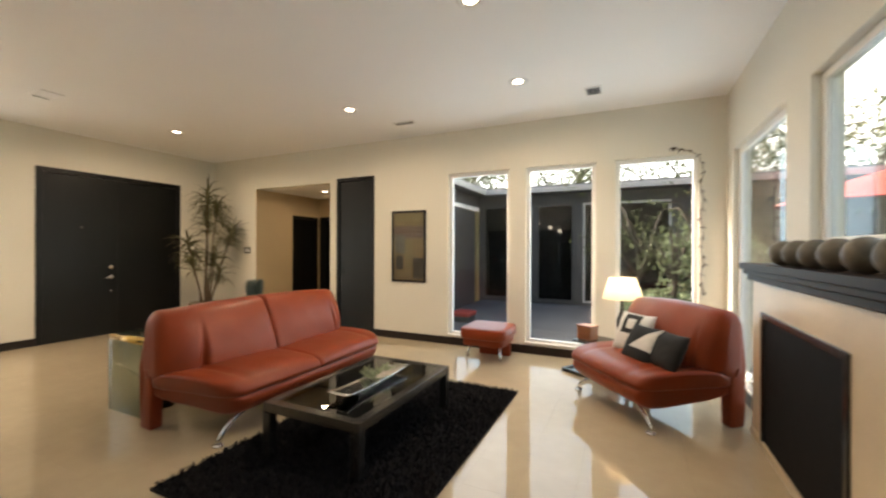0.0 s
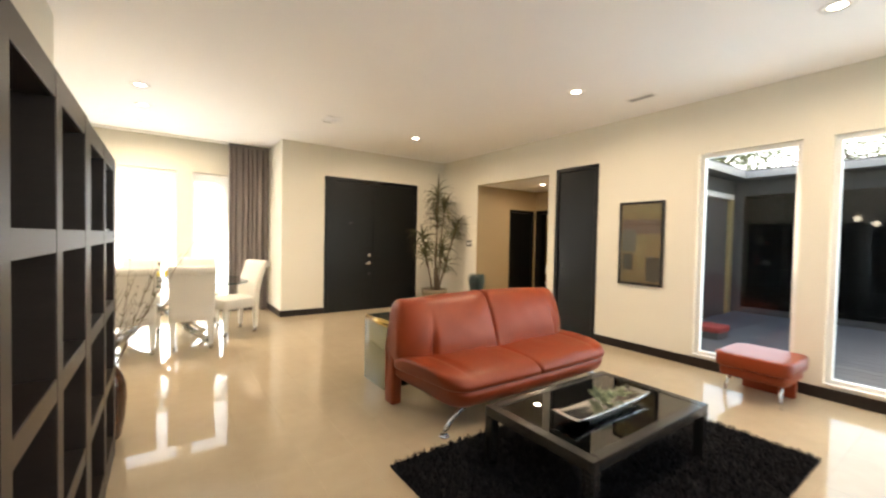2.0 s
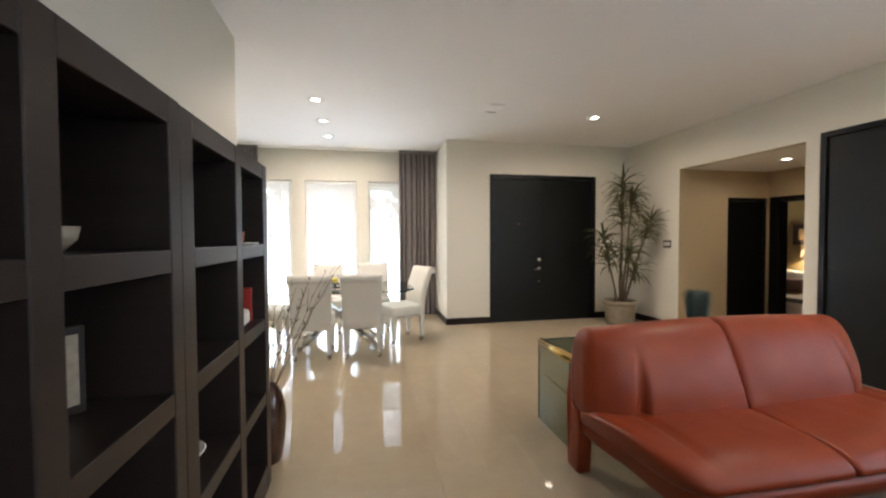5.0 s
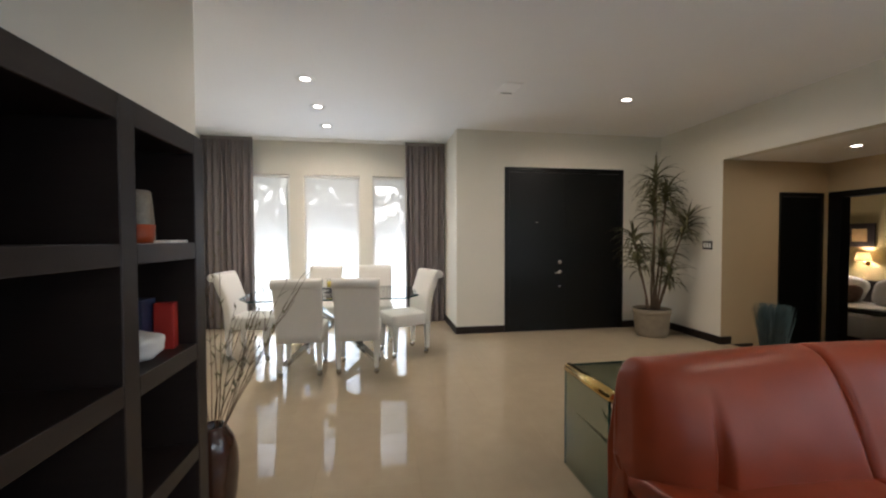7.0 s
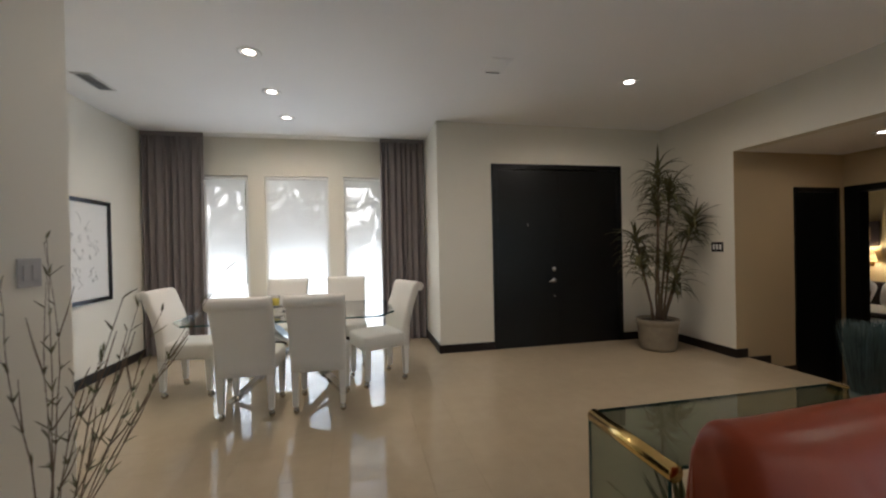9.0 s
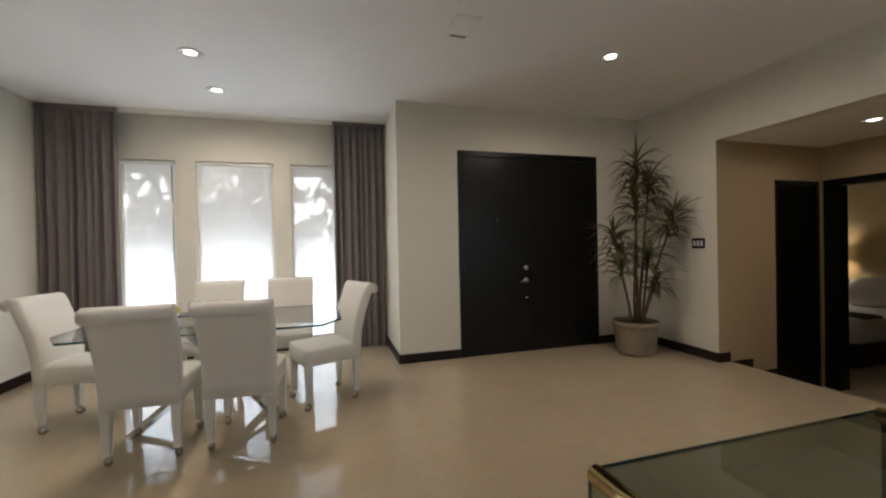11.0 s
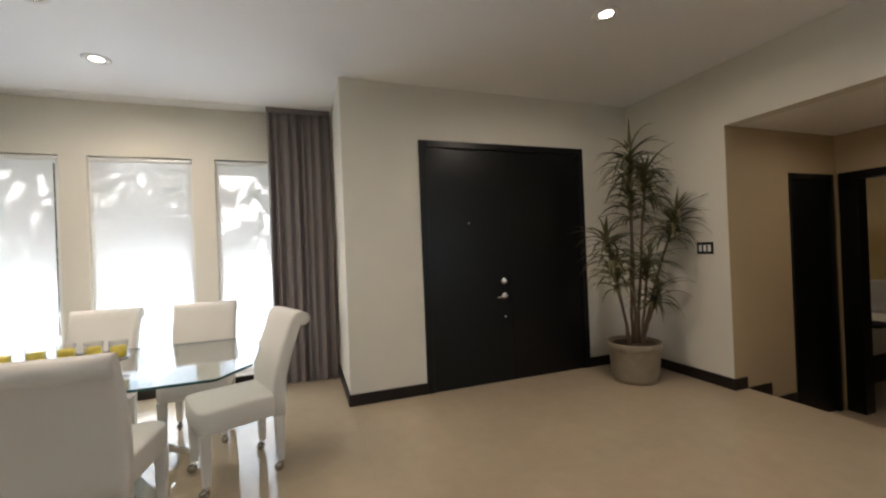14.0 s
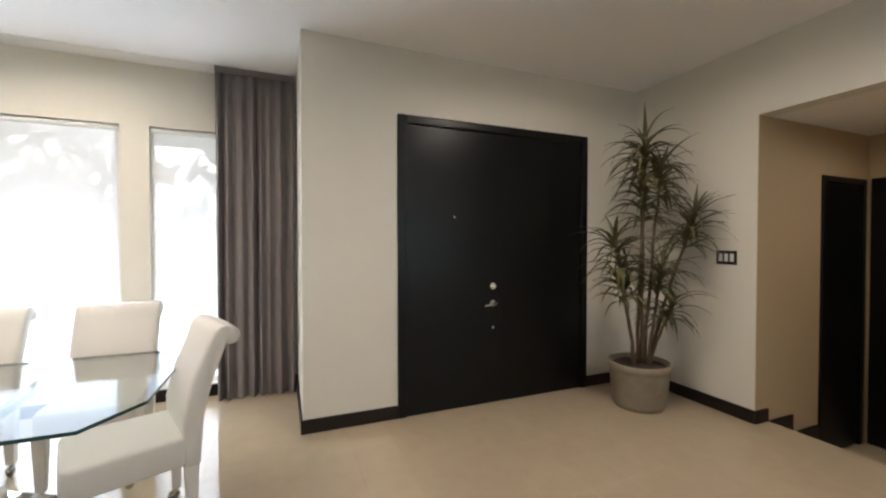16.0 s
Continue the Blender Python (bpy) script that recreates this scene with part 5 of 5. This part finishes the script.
def pillow(x, y, z, rz, tilt, size, material, label):
    p = empty("throw_pillow")
    bm, n, sides = bmesh.new(), 18, []
    for sg in (-1, 1):
        rows = []
        for j in range(n + 1):
            v = -1 + 2 * j / n
            row = []
            for i in range(n + 1):
                u = -1 + 2 * i / n
                puff = (max(0.0, (1 - abs(u) ** 3) * (1 - abs(v) ** 3))) ** 0.55
                crease = 0.004 * noise.noise(Vector((u * 3 + x * 9, v * 3, z * 7)))
                row.append(bm.verts.new((sg * (0.003 + 0.062 * puff) + crease, u * size / 2 * (1 - 0.07 * (1 - v * v) * abs(u)), v * size / 2 * (1 - 0.07 * (1 - u * u) * abs(v)))))
            rows.append(row)
        for j in range(n):
            for i in range(n):
                f = (rows[j][i], rows[j][i + 1], rows[j + 1][i + 1], rows[j + 1][i])
                bm.faces.new(f if sg > 0 else f[::-1])
        sides.append([rows[0][i] for i in range(n)] + [rows[i][n] for i in range(n)] + [rows[n][n - i] for i in range(n)] + [rows[n - i][0] for i in range(n)])
    for i in range(4 * n):
        q = (i + 1) % (4 * n)
        bm.faces.new((sides[0][i], sides[0][q], sides[1][q], sides[1][i]))
    part("cover", bm, material, p, "", True)
    p.matrix_world = pose(x, y, z, 0, tilt, rz)
    return tagged(p, label, "pillow", "pillows on the armchair")


pillow(-1.40, 4.495, 0.595, ang + 5, -22, 0.37, RINGCLOTH, "white square pillow with a black square outline")
pillow(-1.345, 4.275, 0.55, ang - 2, -28, 0.33, HALFCLOTH, "half black and half white square pillow on the armchair")
pillow(-1.165, 4.10, 0.55, ang - 6, -26, 0.31, BLACKFAB, "plain black square pillow leaning on the armchair back")

# dried vine hung from a hook beside the corner window
vn = tagged(empty("hanging_vine", -1.0, YN, 2.43), "thin dark dried vine hung from a wall hook beside the window", "vine")
part("hook", tube([(0, -0.001, 0.0), (0, -0.03, 0.0), (0, -0.04, 0.015)], 0.006, 8), IRON, vn, "black wall hook", True)
rng = random.Random(17)
pts = [(0.0, -0.035, 0.02), (0.07, -0.040, 0.0), (0.16, -0.040, -0.025), (0.235, -0.042, -0.075), (0.262, -0.045, -0.16)]
pts += [(0.268 + 0.018 * math.sin(k * 1.9), -0.045 + 0.012 * math.sin(k * 1.3), -0.16 - 0.10 * k) for k in range(1, 15)]
part("stem", tube(pts, 0.004, 7), STEM, vn, "brown twisting stem", True)
bm = bmesh.new()
for k, p in enumerate(pts):
    for _ in range(7 if k < 2 else 3):
        a = rng.uniform(0, 6.283)
        blade(bm, p, (math.cos(a), -abs(math.sin(a)) * 0.4, rng.uniform(-0.7, 0.7)), rng.uniform(0.02, 0.06), 0.036, 1.6, 4)
part("dry_leaves", bm, VINELEAF, vn, "curled dark brown leaves")

# ---- bedroom beyond the hall ----
bed = tagged(empty("bed", -8.75, 9.25, HZ), "made bed with white linen in the far bedroom", "bed")
part("frame", box(-0.9, 0.9, -0.85, 0.95, 0.0, 0.32, 0.02), ESPRESSO, bed)
part("mattress", soft_box(0, 0.04, 0.49, 1.78, 1.78, 0.36, 0.15), BEDLINEN, bed, "", True)
part("headboard", box(-0.95, 0.95, 0.96, 1.02, 0.0, 1.05, 0.02), ESPRESSO, bed)
part("throw", soft_box(0.1, -0.45, 0.668, 1.62, 0.42, 0.035, 0.2), BLACKFAB, bed, "dark folded throw", True)
for x in (-0.44, 0.34):
    p = part("pillow", soft_box(0, 0, 0, 0.66, 0.20, 0.48, 0.5), WHITEFAB, None, "", True)
    p.matrix_world = pose(-8.75 + x, 9.90, HZ + 0.90, -24, 8 if x < 0 else -6)
    tagged(p, "white bed pillow propped against the headboard", "pillow", "bed pillows")
p = part("pillow", soft_box(0, 0, 0, 0.50, 0.15, 0.34, 0.5), SPOTCLOTH, None, "", True)
p.matrix_world = pose(-9.02, 9.66, HZ + 0.82, -34, -6)
tagged(p, "brown patterned pillow leaning on the white pillows", "pillow", "bed pillows")
sc = tagged(empty("wall_sconce", -9.07, 10.25, 0.96), "lit brass wall sconce with a cream shade", "wall lamp")
part("arm", tube([(0, -0.002, -0.05), (0, -0.08, -0.07), (0, -0.12, -0.04), (0, -0.12, 0.03)], 0.008, 8), BRASS, sc, "", True)
part("wall_plate", lathe([(0, 0), (0.04, 0), (0.04, 0.012), (0, 0.014)], 16), BRASS, sc).matrix_local = pose(0, 0, -0.05, 90)
part("shade", lathe([(0.12, 0.0), (0.085, 0.16), (0.082, 0.16), (0.117, 0.0)], 24, cx=0, cy=-0.12, ring=True), LAMPSHADE, sc, "cream shade", True)
lamp("sconce_light", "POINT", 12, pose(-9.07, 10.13, 1.05), WARM, radius=0.03)
bp_ = tagged(empty("bedroom_picture", -9.2, 10.25, 1.44), "dark framed picture with a pale print on the bedroom wall", "picture")
part("frame", box(-0.24, 0.24, -0.03, -0.001, -0.22, 0.22, 0.004), ESPRESSO, bp_)
part("print", box(-0.12, 0.12, -0.034, -0.0305, -0.12, 0.12), PICBROWN, bp_)

# ---- outside ----
setting("ground", box(-60, 60, -60, 60, -0.75, -0.6), LAWN, "green lawn around the house", "ground")
setting("backdrop", prism([(-45, 70), (15, 70), (65, 25), (65, -5), (65.5, -5), (65.5, 25.3), (15.3, 70.5), (-45, 70.5)], -0.6, 26), HAZE, "bright hazy sky beyond the garden", "sky")
setting("driveway", box(-32, -10.25, -9, 12, -0.598, -0.57), CONCRETE, "pale sunlit concrete driveway", "pavement")
deck = setting("courtyard_deck", box(-5.0, 6.0, YN + 0.155, 10.58, -0.6, -0.03), SIDING, "grey-blue boarded courtyard deck", "deck")
wing = tagged(empty("courtyard_wing", -1.0, 10.6, 0), "dark-glazed wing of the house across the courtyard", "house")
WOPEN = ((-3.95, -2.65), (-2.55, -1.65), (-1.45, 0.4), (0.7, 2.6))
part("wall", wall_boxes("x", 0, 0.12, -4.05, 5.0, -0.03, 2.70, [(a, b, 0.05, 2.45) for a, b in WOPEN]), SIDING, wing)
for a, b in WOPEN:
    win = part("window", wall_boxes("x", 0.02, 0.08, a, b, 0.05, 2.45, [(a + 0.05, b - 0.05, 0.10, 2.40)]), FASCIA if -1.5 < a < 0 else SIDING, wing)
    part("pane", box(a + 0.05, b - 0.05, 0.045, 0.052, 0.10, 2.40), GREYGLASS, win, "dark reflecting glass")
part("roof", box(-4.05, 5.0, -0.40, 3.2, 2.80, 2.86, 0.01), SIDING, wing)
part("fascia", box(-4.05, 5.0, -0.42, -0.40, 2.70, 2.83, 0.004), FASCIA, wing, "white roof edge")
part("soffit", box(-4.05, 5.0, -0.40, 0.12, 2.70, 2.72), SIDING, wing)
part("room_shell", box(-4.0, 4.9, 3.0, 3.1, -0.03, 2.70), SIDING, wing)
part("room_floor", box(-4.0, 4.9, 0.12, 3.0, -0.06, -0.03), SIDING, wing)
part("side_wall", box(4.9, 5.0, 0.12, 3.1, -0.03, 2.70), SIDING, wing)
part("side_wall", box(-4.05, -4.0, 0.121, 3.1, -0.03, 2.70), SIDING, wing)
lw = tagged(empty("side_wing", -5.06, 8.0, 0), "grey side wing of the house along the courtyard", "house")
part("wall", box(-0.10, 0.0, YN + 0.155 - 8.0, 2.72, -0.45, 2.70), SIDING, lw)
part("roof", box(-2.6, 0.30, YN + 0.155 - 8.0, 5.2, 2.80, 2.87, 0.01), SIDING, lw)
part("fascia", box(0.30, 0.32, YN + 0.155 - 8.0, 2.16, 2.70, 2.84, 0.004), FASCIA, lw, "white roof edge")
part("soffit", box(0.0, 0.30, YN + 0.155 - 8.0, 2.2, 2.70, 2.72), SIDING, lw)
pl = tagged(empty("pendant_lamps", -3.4, 11.5, 2.70), "lit globe pendant lamps in the far room", "pendant lamp")
for x, z in ((-2.0, -0.69), (-0.28, -0.67), (0.03, -0.78), (0.28, -0.88)):
    g = part("globe", soft_box(x, 0, z, 0.11, 0.11, 0.11, 1.0, 16, 10), BULB, pl, "lit white globe", True)
    part("cord", tube([(x, 0, z + 0.05), (x, 0, 0)], 0.004, 6), IRON, pl)
rc = tagged(empty("red_lounge_cushion", -4.22, 7.45, -0.03), "red outdoor cushion on the deck", "cushion")
part("cover", soft_box(0, 0, 0.17, 0.36, 0.42, 0.09, 0.3), REDCLOTH, rc, "", True)
part("base", box(-0.15, 0.15, -0.18, 0.18, 0.031, 0.125, 0.01), SIDING, rc)


def tree(x, y, z, height, spread, seed, clumps=900, leaf=0.12):
    t = tagged(empty("tree", x, y, z), "sunlit garden tree with a loose leafy crown", "tree", "garden trees")
    rg = random.Random(seed)
    bm = bmesh.new()
    pts = [(rg.uniform(-0.1, 0.1) * k, rg.uniform(-0.1, 0.1) * k, height * 0.62 * k / 5) for k in range(6)]
    tube(pts, [(0.16 - 0.02 * k) * min(1.0, height / 6) ** 1.4 for k in range(6)], 8, bm)
    ends = []
    for i in range(11):
        p = Vector(pts[rg.choice((2, 3, 3, 4, 4, 5))])
        a = rg.uniform(0, 6.28)
        e = p + Vector((math.cos(a) * spread * rg.uniform(0.4, 0.9), math.sin(a) * spread * rg.uniform(0.4, 0.9), height * rg.uniform(0.1, 0.4)))
        tube([p, (p + e) / 2 + Vector((0, 0, 0.15)), e], [0.06 * min(1.0, height / 6), 0.04 * min(1.0, height / 6), 0.012], 6, bm)
        ends += [(p + e) / 2, e, e]
    part("trunk", bm, BARK, t)
    verts, faces = [], []
    for i in range(clumps):
        c = rg.choice(ends) + Vector((rg.gauss(0, 1), rg.gauss(0, 1), rg.gauss(0, 0.7))) * spread * 0.22
        for _ in range(3):
            q = c + Vector((rg.gauss(0, leaf), rg.gauss(0, leaf), rg.gauss(0, leaf)))
            u = Vector((rg.gauss(0, 1), rg.gauss(0, 1), rg.gauss(0, 1))).normalized()
            v = u.cross(Vector((rg.gauss(0, 1), rg.gauss(0, 1), rg.gauss(0, 1)))).normalized()
            k = len(verts)
            verts += [q - u * leaf, q + v * leaf * 0.45, q + u * leaf, q - v * leaf * 0.45]
            faces.append((k, k + 1, k + 2, k + 3))
    me = bpy.data.meshes.new("crown")
    me.from_pydata([tuple(v) for v in verts], [], faces)
    me.materials.append(FOLIAGE)
    o = new("crown", me)
    o.parent = t
    return t


for x, y, h, sp, sd in ((-3.5, 16.5, 7, 2.6, 1), (0.5, 15.5, 6.5, 2.4, 2), (3.5, 12.5, 5.0, 2.0, 3), (4.5, 8.5, 4.5, 1.8, 4), (6.5, 5.0, 5, 2.2, 5), (-8, 17, 7, 2.6, 6)):
    tree(x, y, -0.6, h, sp, sd, 1700, 0.07)
for x, y, h, sp, sd in ((-0.75, 8.35, 2.9, 0.9, 41), (-1.35, 9.6, 3.3, 1.1, 42)):
    tree(x, y, -0.03, h, sp, sd, 110, 0.05)
for x, y, h, sp, sd in ((-13.4, 0.9, 7.4, 1.9, 11), (-14.6, 2.0, 7.8, 2.0, 12), (-13.3, 3.0, 7.2, 1.9, 13)):
    tree(x, y, -0.6, h, sp, sd, 300, 0.16)
for x, y, h, sp, sd in ((-19.0, -4.5, 5.2, 2.3, 21), (-18.2, -1.6, 4.6, 2.2, 22), (-19.4, 1.2, 5.4, 2.4, 23), (-18.4, 4.0, 4.8, 2.2, 24), (-19.2, 6.8, 5.2, 2.4, 25)):
    tree(x, y, -0.6, h, sp, sd, 1300, 0.15)


def shrub(x, y, h, seed):
    s = tagged(empty("shrub", x, y, -0.03), "leafy green shrub beside the courtyard", "shrub", "courtyard shrubs")
    rg = random.Random(seed)
    bm = bmesh.new()
    for i in range(9):
        a = rg.uniform(0, 6.28)
        tube([(0, 0, 0), (0.2 * math.cos(a), 0.2 * math.sin(a), h * 0.5), (0.5 * math.cos(a), 0.5 * math.sin(a), h * rg.uniform(0.7, 1))], [0.025, 0.018, 0.006], 6, bm)
    part("stems", bm, BARK, s)
    verts, faces = [], []
    for i in range(1900):
        a, r = rg.uniform(0, 6.28), 0.75 * math.sqrt(rg.random())
        q = Vector((r * math.cos(a), r * math.sin(a), h * rg.uniform(0.15, 1) * (1 - 0.3 * r)))
        u = Vector((rg.gauss(0, 1), rg.gauss(0, 1), rg.gauss(0, 1))).normalized()
        v = u.cross(Vector((rg.gauss(0, 1), rg.gauss(0, 1), rg.gauss(0, 1)))).normalized()
        k = len(verts)
        verts += [tuple(q - u * 0.055), tuple(q + v * 0.03), tuple(q + u * 0.055), tuple(q - v * 0.03)]
        faces.append((k, k + 1, k + 2, k + 3))
    me = bpy.data.meshes.new("leaves")
    me.from_pydata(verts, [], faces)
    me.materials.append(SHRUBLEAF)
    o = new("leaves", me)
    o.parent = s


for x, y, h, sd in ((-0.25, 8.7, 2.0, 35), (0.8, 8.2, 1.4, 31), (1.6, 7.0, 1.2, 32), (0.2, 9.3, 1.7, 33), (2.2, 4.6, 1.1, 34), (-1.0, 9.0, 0.65, 36)):
    shrub(x, y, h, sd)
um = tagged(empty("patio_umbrella", 2.6, 9.6, -0.6), "open red patio umbrella outside the corner windows", "umbrella")
part("pole", tube([(0, 0, 0), (0, 0, 3.3)], 0.025, 10), WHITE, um)
bm = bmesh.new()
rings = [[bm.verts.new((r * math.cos(2 * math.pi * i / 8), r * math.sin(2 * math.pi * i / 8), z)) for i in range(8)] for r, z in ((1.7, 2.72), (0.9, 3.05), (0.05, 3.32), (0.05, 3.29), (0.88, 3.02), (1.68, 2.70))]
for a, b in zip(rings, rings[1:] + rings[:1]):
    for i in range(8):
        bm.faces.new((a[i], a[(i + 1) % 8], b[(i + 1) % 8], b[i]))
part("canopy", bm, REDCLOTH, um)

# ---- floor tiles and deck boards ----
TS, GAP, OY, OX = 0.30, 0.0006, 0.885, -5.0


def slab(x0, x1, y0, y1, z0, z1, e=0.0002):
    v = [(x0, y0, z0), (x1, y0, z0), (x1, y1, z0), (x0, y1, z0), (x0, y0, z1 - e), (x1, y0, z1 - e), (x1, y1, z1 - e), (x0, y1, z1 - e), (x0 + e, y0 + e, z1), (x1 - e, y0 + e, z1), (x1 - e, y1 - e, z1), (x0 + e, y1 - e, z1)]
    f = [(0, 1, 5, 4), (1, 2, 6, 5), (2, 3, 7, 6), (3, 0, 4, 7), (4, 5, 9, 8), (5, 6, 10, 9), (6, 7, 11, 10), (7, 4, 8, 11), (8, 9, 10, 11)]
    return v, f


def shared_mesh(name, v, f, material):
    me = bpy.data.meshes.new(name)
    me.from_pydata(v, [], f)
    me.materials.append(material)
    return me


tile_mesh = shared_mesh("tile", *slab(-TS / 2 + GAP / 2, TS / 2 - GAP / 2, -TS / 2 + GAP / 2, TS / 2 - GAP / 2, -0.006, 0.0), TILE)
rest_v, rest_f, cut = [], [], 0
for i in range(-18, 18):
    for j in range(-9, 18):
        x0, x1, y0, y1 = OX + i * TS, OX + (i + 1) * TS, OY + j * TS, OY + (j + 1) * TS
        west = XW if (y0 + y1) / 2 < 2.375 else -8.76
        south = YD if (x0 + x1) / 2 < -5.869 else YS
        north = 5.82 if HALL[0] < (x0 + x1) / 2 < HALL[1] else YN
        if x1 <= west or x0 >= XE or y1 <= south or y0 >= north:
            continue
        if -8.3 < x0 < -3.9 and 0.55 < y0 < 5.3 and y1 <= north and cut < 300:
            o = new("tile", tile_mesh)
            o.location = ((x0 + x1) / 2, (y0 + y1) / 2, 0)
            o.parent = floor
            cut += 1
        else:
            v, f = slab(max(x0, west) + GAP / 2, min(x1, XE) - GAP / 2, max(y0, south) + GAP / 2, min(y1, north) - GAP / 2, -0.006, 0.0)
            k = len(rest_v)
            rest_v += v
            rest_f += [tuple(a + k for a in q) for q in f]
o = new("tile_rest", shared_mesh("tile_rest", rest_v, rest_f, TILE))
o.parent = floor
tagged(o, kind="stuff")
board = shared_mesh("board", *slab(-5.4, 5.4, -0.098, 0.098, -0.03, 0.0, 0.004), PAVER)
for k in range(23):
    o = new("board", board)
    o.location = (0.45, 5.93 + 0.203 * k, 0.001)
    o.parent = deck
